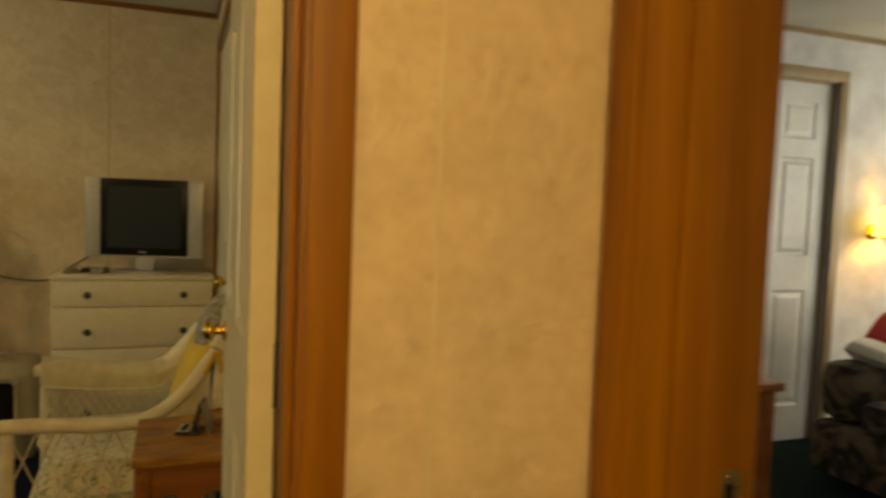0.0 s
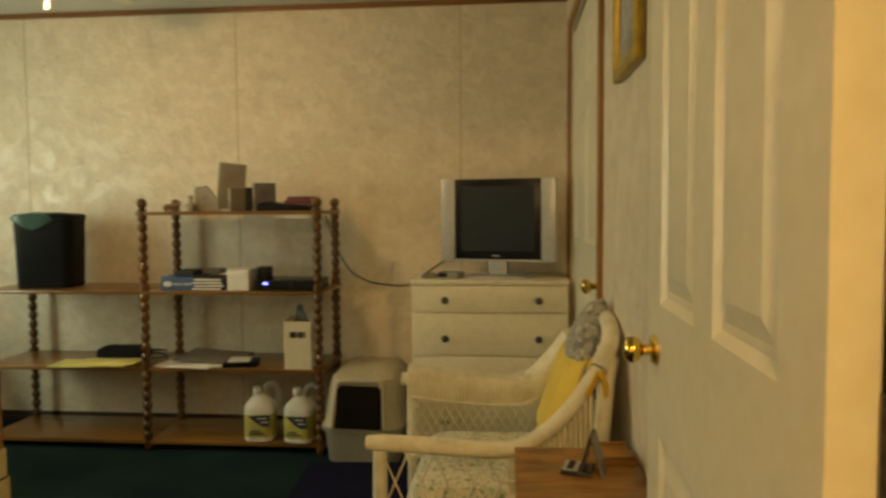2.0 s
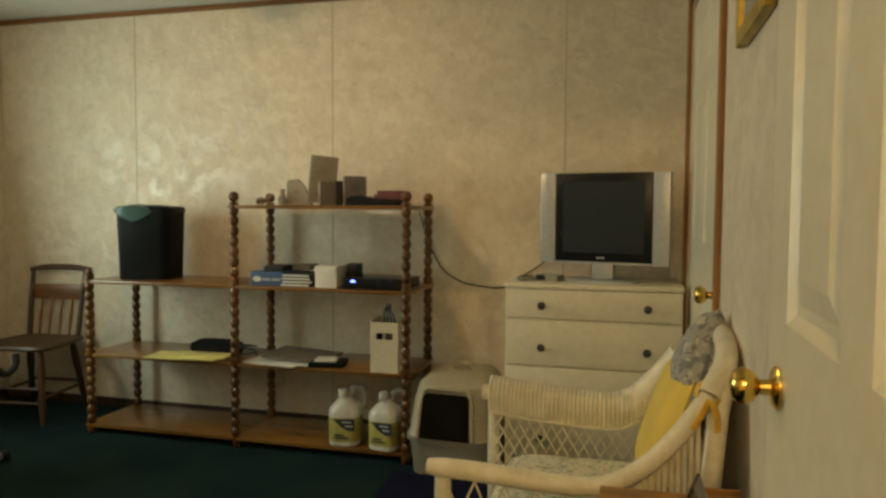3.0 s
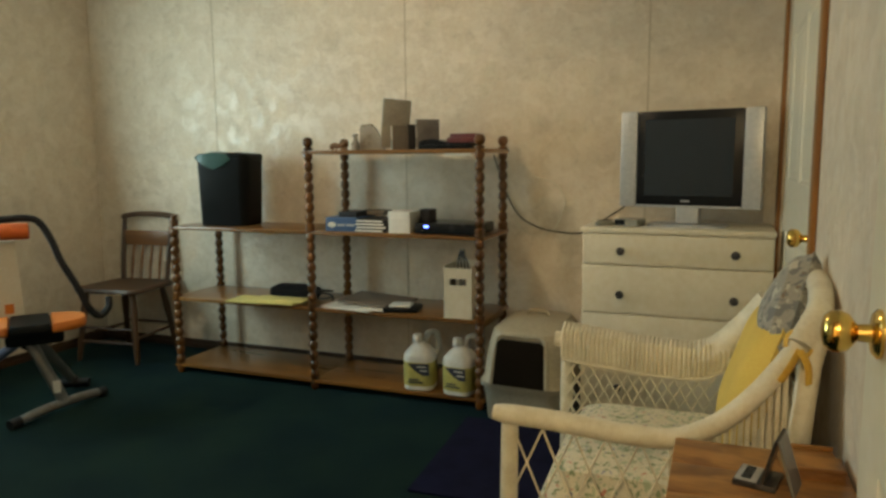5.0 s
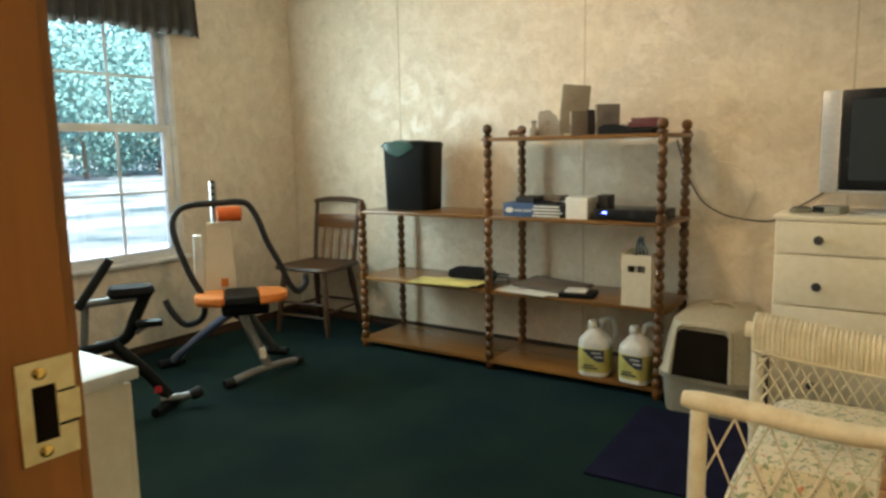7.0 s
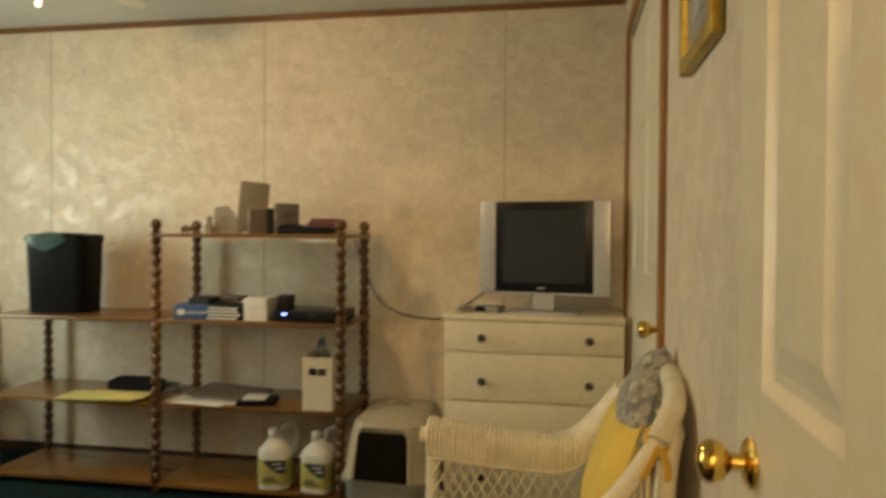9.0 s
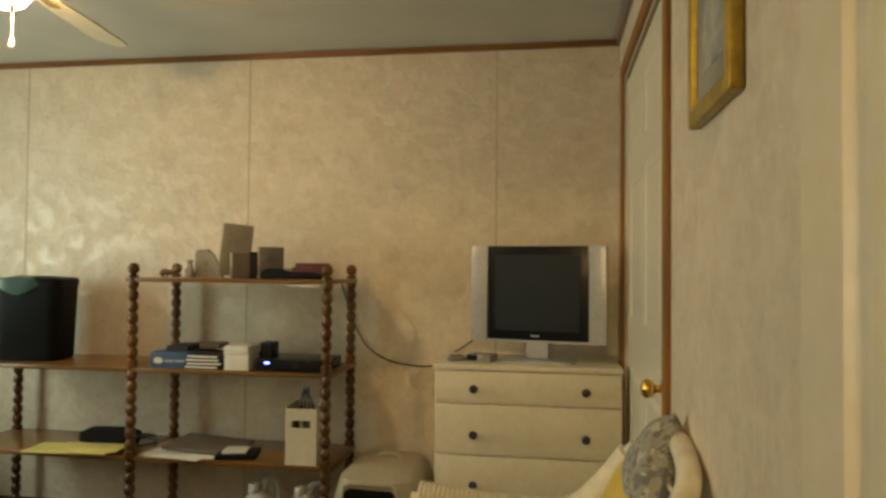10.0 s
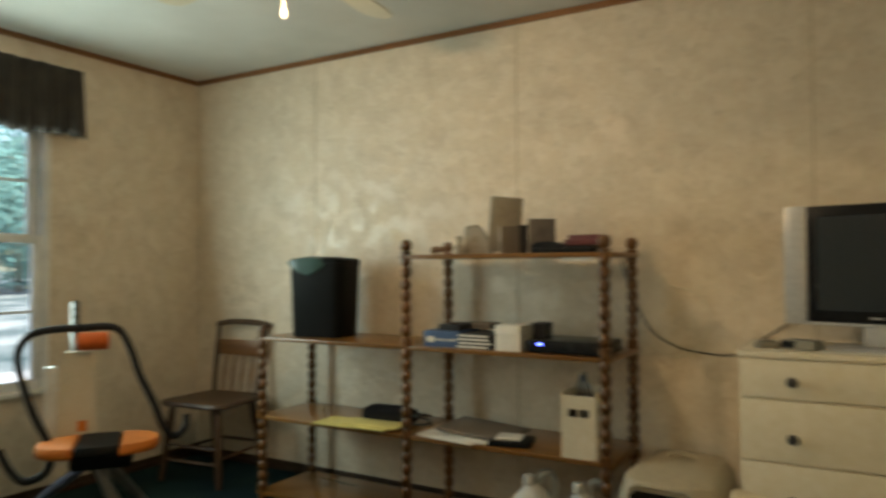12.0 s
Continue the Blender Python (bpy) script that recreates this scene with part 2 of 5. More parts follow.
def floral(name, base, blots):
    m = material(name, base, tuple(c * 0.94 for c in base), rough=0.9, scale=6, fine=200, bump=0.3)
    nt = m.node_tree
    n, l = nt.nodes, nt.links
    b = n["Principled BSDF"]
    out = b.inputs["Base Color"].links[0].from_socket
    for k, (color, scale, lo) in enumerate(blots):
        tc = n["Texture Coordinate"]
        mp = n.new("ShaderNodeMapping")
        mp.inputs["Location"].default_value = (3.7 * k, 1.3 * k, 2.1 * k)
        l.new(tc.outputs["Object"], mp.inputs["Vector"])
        v = n.new("ShaderNodeTexNoise")
        v.inputs["Scale"].default_value, v.inputs["Detail"].default_value, v.inputs["Distortion"].default_value = scale, 2, 0.6
        l.new(mp.outputs["Vector"], v.inputs["Vector"])
        r = n.new("ShaderNodeValToRGB")
        r.color_ramp.elements[0].position, r.color_ramp.elements[1].position = lo, lo + 0.03
        l.new(v.outputs["Fac"], r.inputs["Fac"])
        mix = n.new("ShaderNodeMix")
        mix.data_type = "RGBA"
        l.new(r.outputs["Color"], mix.inputs["Factor"])
        l.new(out, mix.inputs["A"])
        mix.inputs["B"].default_value = (*color, 1)
        out = mix.outputs["Result"]
    l.new(out, b.inputs["Base Color"])
    return m


# blue sheen tint puts the window's daylight colour into the green pile
M["carpet"].node_tree.nodes["Principled BSDF"].inputs["Sheen Tint"].default_value = (0.15, 0.55, 1.0, 1)
for key, level in (("black", 0.10), ("bezel", 0.22), ("screen", 0.6), ("hole", 0.0), ("black_cloth", 0.1), ("rubber", 0.25)):
    M[key].node_tree.nodes["Principled BSDF"].inputs["Specular IOR Level"].default_value = level
M["floral"] = floral("white_floral_cotton", (0.66, 0.62, 0.50), [((0.24, 0.29, 0.18), 62, 0.575), ((0.40, 0.45, 0.32), 48, 0.59), ((0.48, 0.17, 0.12), 55, 0.67), ((0.20, 0.21, 0.34), 60, 0.66)])
M["grey_floral"] = floral("grey_floral_cotton", (0.34, 0.32, 0.28), [((0.18, 0.18, 0.18), 34, 0.54), ((0.50, 0.47, 0.41), 40, 0.60), ((0.20, 0.15, 0.11), 42, 0.64)])


def glowing(name, color, strength):
    m = bpy.data.materials.new(name)
    m.use_nodes = True
    b = m.node_tree.nodes["Principled BSDF"]
    b.inputs["Base Color"].default_value = (*color, 1)
    b.inputs["Emission Color"].default_value, b.inputs["Emission Strength"].default_value = (*color, 1), strength
    return m


def glass(name, rough=0.0):
    m = bpy.data.materials.new(name)
    m.use_nodes = True
    b = m.node_tree.nodes["Principled BSDF"]
    b.inputs["Base Color"].default_value = (0.96, 1, 0.98, 1)
    b.inputs["Transmission Weight"].default_value, b.inputs["Roughness"].default_value, b.inputs["IOR"].default_value = 1.0, rough, 1.45
    return m


M["trim"].node_tree.nodes["Principled BSDF"].inputs["Coat Weight"].default_value = 0.0
M["led"] = glowing("blue_led", (0.08, 0.13, 1.0), 4.0)
M["shade"] = glowing("lit_yellow_shade", (1.0, 0.72, 0.22), 1.6)
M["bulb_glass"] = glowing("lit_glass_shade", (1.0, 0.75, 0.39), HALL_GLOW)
M["globe"] = glowing("lit_globe", (1.0, 0.74, 0.46), FAN_GLOW)
M["glass"] = glass("window_glass")


# ---- shape helpers ----
def box(bm, x0, y0, z0, x1, y1, z1, bevel=0.0, segments=2, m=None):
    made = bmesh.ops.create_cube(bm, size=1.0, matrix=Matrix.Translation(((x0 + x1) / 2, (y0 + y1) / 2, (z0 + z1) / 2)) @ Matrix.Diagonal((abs(x1 - x0), abs(y1 - y0), abs(z1 - z0), 1)))
    vs = made["verts"]
    if bevel:
        edges = list({e for v in vs for e in v.link_edges})
        res = bmesh.ops.bevel(bm, geom=edges, offset=bevel, segments=segments, affect="EDGES", profile=0.6)
        vs = list({v for f in res["faces"] for v in f.verts} | {v for v in vs if v.is_valid})
        seen, stack = set(vs), list(vs)
        while stack:
            v = stack.pop()
            for e in v.link_edges:
                o = e.other_vert(v)
                if o not in seen:
                    seen.add(o)
                    stack.append(o)
        vs = list(seen)
    if m is not None:
        bmesh.ops.transform(bm, matrix=m, verts=vs)
    return vs


def lathe(bm, profile, steps=20, m=None):
    """Turns (radius, height) pairs round the z axis."""
    rings = []
    for r, z in profile:
        rings.append([bm.verts.new((r * math.cos(a), r * math.sin(a), z)) for a in (2 * math.pi * k / steps for k in range(steps))])
    for a, b in zip(rings, rings[1:]):
        for k in range(steps):
            bm.faces.new((a[k], a[(k + 1) % steps], b[(k + 1) % steps], b[k]))
    bm.faces.new(list(reversed(rings[0])))
    bm.faces.new(rings[-1])
    if m is not None:
        bmesh.ops.transform(bm, matrix=m, verts=[v for r in rings for v in r])


def smooth_line(points, n=8):
    """A Catmull-Rom line through the points."""
    p = [Vector(q) for q in points]
    p = [p[0] * 2 - p[1], *p, p[-1] * 2 - p[-2]]
    out = []
    for a, b, c, d in zip(p, p[1:], p[2:], p[3:]):
        for k in range(n):
            t = k / n
            out.append(0.5 * ((2 * b) + (c - a) * t + (2 * a - 5 * b + 4 * c - d) * t * t + (3 * b - a - 3 * c + d) * t ** 3))
    return [*out, p[-2]]


def tube(bm, points, radius, steps=10, flat=1.0):
    """A round bar along the points; radius may be a list."""
    pts = [Vector(p) for p in points]
    radii = radius if isinstance(radius, (list, tuple)) else [radius] * len(pts)
    side = None
    rings = []
    for k, p in enumerate(pts):
        d = (pts[min(k + 1, len(pts) - 1)] - pts[max(k - 1, 0)]).normalized()
        if side is None:
            side = d.orthogonal().normalized()
        side = (side - d * side.dot(d)).normalized()
        up = d.cross(side)
        rings.append([bm.verts.new(p + radii[k] * (math.cos(a) * side + flat * math.sin(a) * up)) for a in (2 * math.pi * j / steps for j in range(steps))])
    for a, b in zip(rings, rings[1:]):
        for k in range(steps):
            bm.faces.new((a[k], a[(k + 1) % steps], b[(k + 1) % steps], b[k]))
    bm.faces.new(list(reversed(rings[0])))
    bm.faces.new(rings[-1])


def prism(bm, outline, y0, y1, m=None):
    """An (x, z) outline, pushed from y0 to y1."""
    a = [bm.verts.new((x, y0, z)) for x, z in outline]
    b = [bm.verts.new((x, y1, z)) for x, z in outline]
    k = len(outline)
    bm.faces.new(a)
    bm.faces.new(list(reversed(b)))
    for i in range(k):
        bm.faces.new((a[i], b[i], b[(i + 1) % k], a[(i + 1) % k]))
    if m is not None:
        bmesh.ops.transform(bm, matrix=m, verts=a + b)


def pillow(bm, w, d, h, m, n=14, pinch=0.5):
    """A stuffed cushion w by d, h thick, with thin corners."""
    grid = {}
    for s in (1, -1):
        for i in range(n + 1):
            for j in range(n + 1):
                if s < 0 and (i in (0, n) or j in (0, n)):
                    grid[s, i, j] = grid[1, i, j]
                    continue
                u, v = 2 * i / n - 1, 2 * j / n - 1
                t = ((1 - u ** 4) * (1 - v ** 4)) ** pinch
                wob = 0.06 * noise.noise(Vector((u * 2, v * 2, s)))
                grid[s, i, j] = bm.verts.new(m @ Vector((u * w / 2 * (1 - 0.05 * (v * v)), v * d / 2 * (1 - 0.05 * (u * u)), s * h / 2 * (t + wob * t))))
    for s in (1, -1):
        for i in range(n):
            for j in range(n):
                q = [grid[s, i, j], grid[s, i + 1, j], grid[s, i + 1, j + 1], grid[s, i, j + 1]]
                bm.faces.new(q if s > 0 else list(reversed(q)))


def finish(bm, smooth):
    bmesh.ops.recalc_face_normals(bm, faces=bm.faces)
    for f in bm.faces:
        f.smooth = smooth
    if smooth:
        for e in bm.edges:
            if len(e.link_faces) == 2 and e.calc_face_angle(0) > radians(38):
                e.smooth = False


def part(name, bm, mat, parent=None, label="", smooth=True):
    """Links a bmesh as one mesh object, under a thing or a part."""
    finish(bm, smooth)
    me = bpy.data.meshes.new(name)
    bm.to_mesh(me)
    bm.free()
    me.materials.append(mat)
    ob = new(name, me)
    if parent is not None:
        ob.parent = parent
        ob.matrix_parent_inverse = parent.matrix_world.inverted() if not parent.parent else Matrix()
    if label:
        ob["label"] = label
    return ob


def thing(name, label, category, group="", m=None):
    ob = tagged(new(name), label, category, group)
    if m is not None:
        ob.matrix_basis = m
    return ob


def solid(name, mat, parent, *args, bevel=0.003, label="", m=None):
    bm = bmesh.new()
    box(bm, *args, bevel=bevel, m=m)
    return local(name, bm, mat, parent, label)


def local(name, bm, mat, parent, label="", smooth=True):
    """A part whose mesh is given in its parent's own frame."""
    finish(bm, smooth)
    me = bpy.data.meshes.new(name)
    bm.to_mesh(me)
    bm.free()
    me.materials.append(mat)
    ob = new(name, me)
    ob.parent = parent
    if label:
        ob["label"] = label
    return ob


def setting(name, mat, *boxes, label="", bevel=0.0):
    bm = bmesh.new()
    for b in boxes:
        box(bm, *b, bevel=bevel)
    finish(bm, False)
    me = bpy.data.meshes.new(name)
    bm.to_mesh(me)
    bm.free()
    me.materials.append(mat)
    return tagged(new(name, me), label, kind="structure")

# ---- the place: office room, hall with its doorway, a corner of the living room ----
XL, XR, YB, YF, H = -3.62, 0.335, 4.60, 1.285, 2.30      # office: window wall, closet wall, back wall, door wall, ceiling
HALL_Y = 1.152                                          # hall side of the door wall
JL, JR = -0.351, 0.280                                   # door opening
HX = 0.695                                              # hall's side wall
WY0, WY1, WZ0, WZ1 = 2.62, 3.67, 0.545, 1.93            # window opening
DOOR_H = 2.03

setting("floor", M["carpet"], (XL - 0.12, -2.2, -0.06, 5.0, YB + 0.12, 0.0), label="dark green cut-pile carpet")
setting("ceiling", M["ceiling"], (XL - 0.12, -2.2, H, 5.0, YB + 0.12, H + 0.06), label="off-white ceiling panels")
setting("wall_north", M["wall"], (XL - 0.12, YB + 0.012, 0, 5.0, YB + 0.12, H), label="cream marbled wallboard")
setting("wall_west", M["wall"], (XL - 0.12, -2.2, 0, XL, WY0, H), (XL - 0.12, WY1, 0, XL, YB + 0.012, H), (XL - 0.12, WY0, 0, XL, WY1, WZ0), (XL - 0.12, WY0, WZ1, XL, WY1, H), label="cream marbled wallboard")
CY0, CY1 = 3.235, 4.33                                   # closet door
setting("wall_east", M["wall"], (XR, YF, 0, XR + 0.10, CY0, H), (XR, CY1, 0, XR + 0.10, YB + 0.012, H), (XR, CY0, DOOR_H + 0.02, XR + 0.10, CY1, H), label="cream marbled wallboard")
setting("wall_south", M["wall"], (XL, HALL_Y, 0, JL - 0.018, YF, H), (JR + 0.018, HALL_Y, 0, HX, YF, H), (JL - 0.018, HALL_Y, DOOR_H + 0.02, JR + 0.018, YF, H), label="cream marbled wallboard")
OY = 1.068                                               # living room doorway: far jamb
setting("hall_wall_east", M["wall"], (HX, OY + 0.018, 0, HX + 0.21, YF, H), (HX, -2.2, 0, HX + 0.21, OY - 0.80, H), (HX, OY - 0.80, DOOR_H + 0.02, HX + 0.21, OY + 0.018, H), label="cream marbled wallboard")
setting("hall_wall_west", M["wall"], (-1.30, -2.2, 0, -1.20, HALL_Y, H), label="cream marbled wallboard")
setting("hall_wall_south", M["wall"], (-1.30, -2.3, 0, 5.0, -2.2, H), label="cream marbled wallboard")
setting("living_wall_north", M["living_wall"], (XR + 0.10, 3.30, 0, 2.80, 3.40, H), (3.575, 3.30, 0, 5.0, 3.40, H), (2.80, 3.30, DOOR_H + 0.02, 3.575, 3.40, H), label="pale painted wall")
setting("living_wall_west", M["living_wall"], (HX + 0.21, YF - 0.11, 0, HX + 0.225, 3.30, H), (XR + 0.10, YF, 0, HX + 0.21, YF + 0.1, H), label="pale painted wall")
setting("living_wall_east", M["living_wall"], (5.0, -2.3, 0, 5.1, YB + 0.12, H), label="pale painted wall")

# wallboard panels of the back wall, with slim batten joints
north = bpy.data.objects["wall_north"]
seams = [XL, -2.67, -1.45, -0.225, XR]
for a, b in zip(seams, seams[1:]):
    bm = bmesh.new()
    box(bm, a + 0.0015, YB, 0.0, b - 0.0015, YB + 0.012, H, bevel=0.0015, segments=1)
    local("panel", bm, M["wall"], north, smooth=False)
for x in seams[1:-1]:
    bm = bmesh.new()
    box(bm, x - 0.004, YB - 0.0015, 0.06, x + 0.004, YB + 0.001, H - 0.03, bevel=0.0006, segments=1)
    local("joint_strip", bm, M["joint"], north, smooth=False)


def moulding(name, mat, axis, fixed, a, b, z, h, d, sign):
    """A stepped strip along a wall: axis x or y."""
    bm = bmesh.new()
    for k, (dd, z0, z1) in enumerate(((d, 0.0, h * 0.45), (d * 0.6, h * 0.45, h))):
        lo, hi = sorted((fixed, fixed + sign * dd))
        if axis == "x":
            box(bm, a, lo, z + z0, b, hi, z + z1, bevel=0.0025)
        else:
            box(bm, lo, a, z + z0, hi, b, z + z1, bevel=0.0025)
    finish(bm, True)
    me = bpy.data.meshes.new(name)
    bm.to_mesh(me)
    bm.free()
    me.materials.append(mat)
    return tagged(new(name, me), "narrow stained wood strip along the wall", kind="structure")


bm = bmesh.new()
box(bm, 0.450, HALL_Y - 0.0012, 0.0, 0.456, HALL_Y + 0.001, H - 0.002, bevel=0.0005, segments=1)
local("joint_strip", bm, M["cream"], bpy.data.objects["wall_south"], smooth=False)
moulding("crown_north", M["crown"], "x", YB, XL, XR, H - 0.030, 0.030, 0.016, -1)
moulding("crown_west", M["crown_y"], "y", XL, YF, YB - 0.017, H - 0.030, 0.030, 0.016, 1)
moulding("crown_east", M["crown_y"], "y", XR, YF, YB - 0.017, H - 0.030, 0.030, 0.016, -1)
moulding("crown_living", M["tan_trim"], "x", 3.30, XR + 0.3, 5.0, H - 0.030, 0.030, 0.016, -1)
# baseboards: their dark colour stands in for shade at the floor line
moulding("baseboard_north", M["base"], "x", YB, XL, XR, 0.0, 0.055, 0.012, -1)
moulding("baseboard_west", M["base"], "y", XL, YF, YB - 0.013, 0.0, 0.055, 0.012, 1)
moulding("baseboard_east", M["base"], "y", XR, YF + 0.06, CY0 - 0.075, 0.0, 0.055, 0.012, -1)

def doorway(name, axis, a, b, y0, y1, top, mat, width=0.058, stop=None):
    """Jambs, stops and casings of an opening from a to b in a wall between y0 and y1."""
    frame_ob = tagged(new(name), "stained wood door frame with casing", kind="structure")
    swap = Matrix() if axis == "x" else Matrix(((0, 1, 0, 0), (1, 0, 0, 0), (0, 0, 1, 0), (0, 0, 0, 1)))

    def piece(n, *bx, bevel=0.003):
        bm = bmesh.new()
        box(bm, *bx, bevel=bevel)
        bmesh.ops.transform(bm, matrix=swap, verts=bm.verts)
        local(n, bm, mat, frame_ob)
    piece("jamb", a - 0.018, y0 - 0.004, 0, a, y1 + 0.004, top + 0.018)
    piece("jamb", b, y0 - 0.004, 0, b + 0.018, y1 + 0.004, top + 0.018)
    piece("head_jamb", a, y0 - 0.004, top, b, y1 + 0.004, top + 0.018)
    s0, s1 = stop or (y0 + 0.02, y0 + 0.055)
    piece("stop", a, s0, 0, a + 0.011, s1, top, bevel=0.004)
    piece("stop", b - 0.011, s0, 0, b, s1, top, bevel=0.004)
    piece("stop", a + 0.011, s0, top - 0.011, b - 0.011, s1, top, bevel=0.004)
    for face, d in ((y0, -1), (y1, 1)):
        lo, hi = sorted((face, face + d * 0.014))
        piece("casing", a - 0.006 - width, lo, 0, a - 0.006, hi, top + 0.008, bevel=0.005)
        piece("casing", b + 0.006, lo, 0, b + 0.006 + width, hi, top + 0.008, bevel=0.005)
        piece("casing", a - 0.006 - width, lo, top + 0.0085, b + 0.006 + width, hi, top + 0.066, bevel=0.005)
    return frame_ob


office_frame = doorway("door_frame_1", "x", JL, JR, HALL_Y, YF, DOOR_H, M["trim"], width=0.055, stop=(HALL_Y + 0.022, 1.234))
living_frame = doorway("door_frame_2", "y", OY - 0.78, OY, HX, HX + 0.21, DOOR_H, M["trim"], stop=(HX + 0.060, HX + 0.125))
white_frame = doorway("door_frame_3", "x", 2.80, 3.575, 3.30, 3.40, DOOR_H, M["tan_trim"])


def strike_plate(parent, m):
    """A latch plate with its hole and two screws, in the plane y-z facing +x."""
    bm = bmesh.new()
    for bx in ((0, -0.013, -0.036, 0.0016, -0.005, 0.036), (0, 0.009, -0.036, 0.0016, 0.0205, 0.036), (0, -0.005, 0.018, 0.0016, 0.009, 0.036), (0, -0.005, -0.036, 0.0016, 0.009, -0.022)):
        box(bm, *bx, bevel=0.0)
    box(bm, -0.004, 0.0205, -0.012, 0.0012, 0.0235, 0.010)
    bmesh.ops.transform(bm, matrix=m, verts=bm.verts)
    plate = local("strike_plate", bm, M["strike"], parent, "brass strike plate")
    # thin dark plate paints the shade inside the latch hole
    bm = bmesh.new()
    box(bm, -0.0005, -0.005, -0.022, 0.0006, 0.009, 0.018)
    bmesh.ops.transform(bm, matrix=m, verts=bm.verts)
    local("latch_hole", bm, M["hole"], plate)
    # dark bars paint the shade in the lip's two creases
    for z in (-0.013, 0.011):
        bm = bmesh.new()
        box(bm, 0.0017, 0.0095, z - 0.0008, 0.0021, 0.0205, z + 0.0008)
        bmesh.ops.transform(bm, matrix=m, verts=bm.verts)
        local("lip_crease", bm, M["hole"], plate)
    for z in (-0.029, 0.027):
        bm = bmesh.new()
        lathe(bm, [(0.0042, 0.0), (0.0042, 0.0012), (0.0024, 0.0022)], 10, m @ pose(0.0016, 0, z, 0, 90, 0))
        local("screw", bm, M["brass"], plate)


strike_plate(office_frame, pose(JL + 0.0005, YF - 0.0170, 0.993) @ Matrix.Diagonal((1, 1, 0.86, 1)))
strike_plate(living_frame, pose(HX + 0.168, OY - 0.0005, 0.885, 0, 0, -90))


def panel_door(name, label, w, h, mat, m, t=0.035):
    """A six-panel door in its own x (width) and z, hinge at x 0; both faces have the raised panels."""
    d = tagged(new(name), label, kind="structure")
    d.matrix_basis = m
    bm = bmesh.new()
    st, mid = 0.095 * w / 0.61 * 0.9, 0.075
    cols = [(st, (w - mid) / 2), ((w + mid) / 2, w - st)]
    rows = [(0.20, 0.86), (1.05, 1.60), (1.70, h - 0.11)]
    xs = sorted({0, w, *[q for c in cols for q in c]})
    zs = sorted({0, h, *[q for r in rows for q in r]})
    for x0, x1 in zip(xs, xs[1:]):
        for z0, z1 in zip(zs, zs[1:]):
            if (x0, x1) in cols and (z0, z1) in rows:
                for s in (0, 1):
                    f = t * s
                    inn = -1 if s else 1
                    loops = []
                    for ins, dep in ((0, 0), (0.012, 0.007), (0.022, 0.0075), (0.045, 0.0015)):
                        y = f + inn * dep
                        loops.append([bm.verts.new(p) for p in ((x0 + ins, y, z0 + ins), (x1 - ins, y, z0 + ins), (x1 - ins, y, z1 - ins), (x0 + ins, y, z1 - ins))])
                    for a, b in zip(loops, loops[1:]):
                        for k in range(4):
                            bm.faces.new((a[k], a[(k + 1) % 4], b[(k + 1) % 4], b[k]))
                    bm.faces.new(loops[-1])
            else:
                for y in (0, t):
                    bm.faces.new([bm.verts.new(p) for p in ((x0, y, z0), (x1, y, z0), (x1, y, z1), (x0, y, z1))])
    for x in (0, w):
        bm.faces.new([bm.verts.new(p) for p in ((x, 0, 0), (x, t, 0), (x, t, h), (x, 0, h))])
    for z in (0, h):
        bm.faces.new([bm.verts.new(p) for p in ((0, 0, z), (w, 0, z), (w, t, z), (0, t, z))])
    bmesh.ops.remove_doubles(bm, verts=bm.verts, dist=0.0001)
    local("leaf", bm, mat, d, smooth=False)
    return d


def door_knob(door, x, y, z, direction, size=0.70, label="polished brass door knob"):
    bm = bmesh.new()
    lathe(bm, [(0.001, 0), (0.032, 0), (0.032, 0.004), (0.026, 0.009), (0.012, 0.011), (0.011, 0.026), (0.016, 0.030), (0.024, 0.036), (0.0275, 0.046), (0.0265, 0.056), (0.020, 0.064), (0.008, 0.067), (0.001, 0.067)], 28, pose(x, y, z, -90 * direction, 0, 0) @ Matrix.Scale(size, 4))
    return local("door_knob", bm, M["brass"], door, label)


# office door, standing open into the room
office_door = panel_door("door_1", "cream six-panel interior door standing open", 0.625, DOOR_H - 0.012, M["door"], pose(0.272, YF + 0.008, 0.010, 0, 0, 89.6))
door_knob(office_door, 0.567, 0.035, 0.980, 1)
door_knob(office_door, 0.567, 0.0, 0.980, -1)
# near-black strip added to paint the shade between door edge and hinge jamb
bm = bmesh.new()
box(bm, JR - 0.005, 1.2365, 0.004, JR - 0.0002, YF + 0.003, DOOR_H - 0.004)
local("hinge_gap_shade", bm, M["hole"], office_frame, "near-black strip painted in as shade in the hinge-side rebate")
for z in (0.22, 1.02, 1.80):
    bm = bmesh.new()
    lathe(bm, [(0.006, -0.045), (0.006, 0.045)], 10, pose(-0.005, -0.004, z))
    local("hinge", bm, M["knob"], office_door, "dark bronze butt hinge")

# closet door, shut
closet_frame = tagged(new("door_frame_4"), "stained wood casing of the closet door", kind="structure")
for n, bx in (("casing", (XR - 0.014, CY0 - 0.075, 0, XR, CY0 - 0.012, DOOR_H + 0.03)), ("casing", (XR - 0.014, CY1 + 0.012, 0, XR, CY1 + 0.075, DOOR_H + 0.03)), ("casing", (XR - 0.014, CY0 - 0.075, DOOR_H + 0.031, XR, CY1 + 0.075, DOOR_H + 0.09))):
    bm = bmesh.new()
    box(bm, *bx, bevel=0.005)
    local(n, bm, M["trim"], closet_frame)
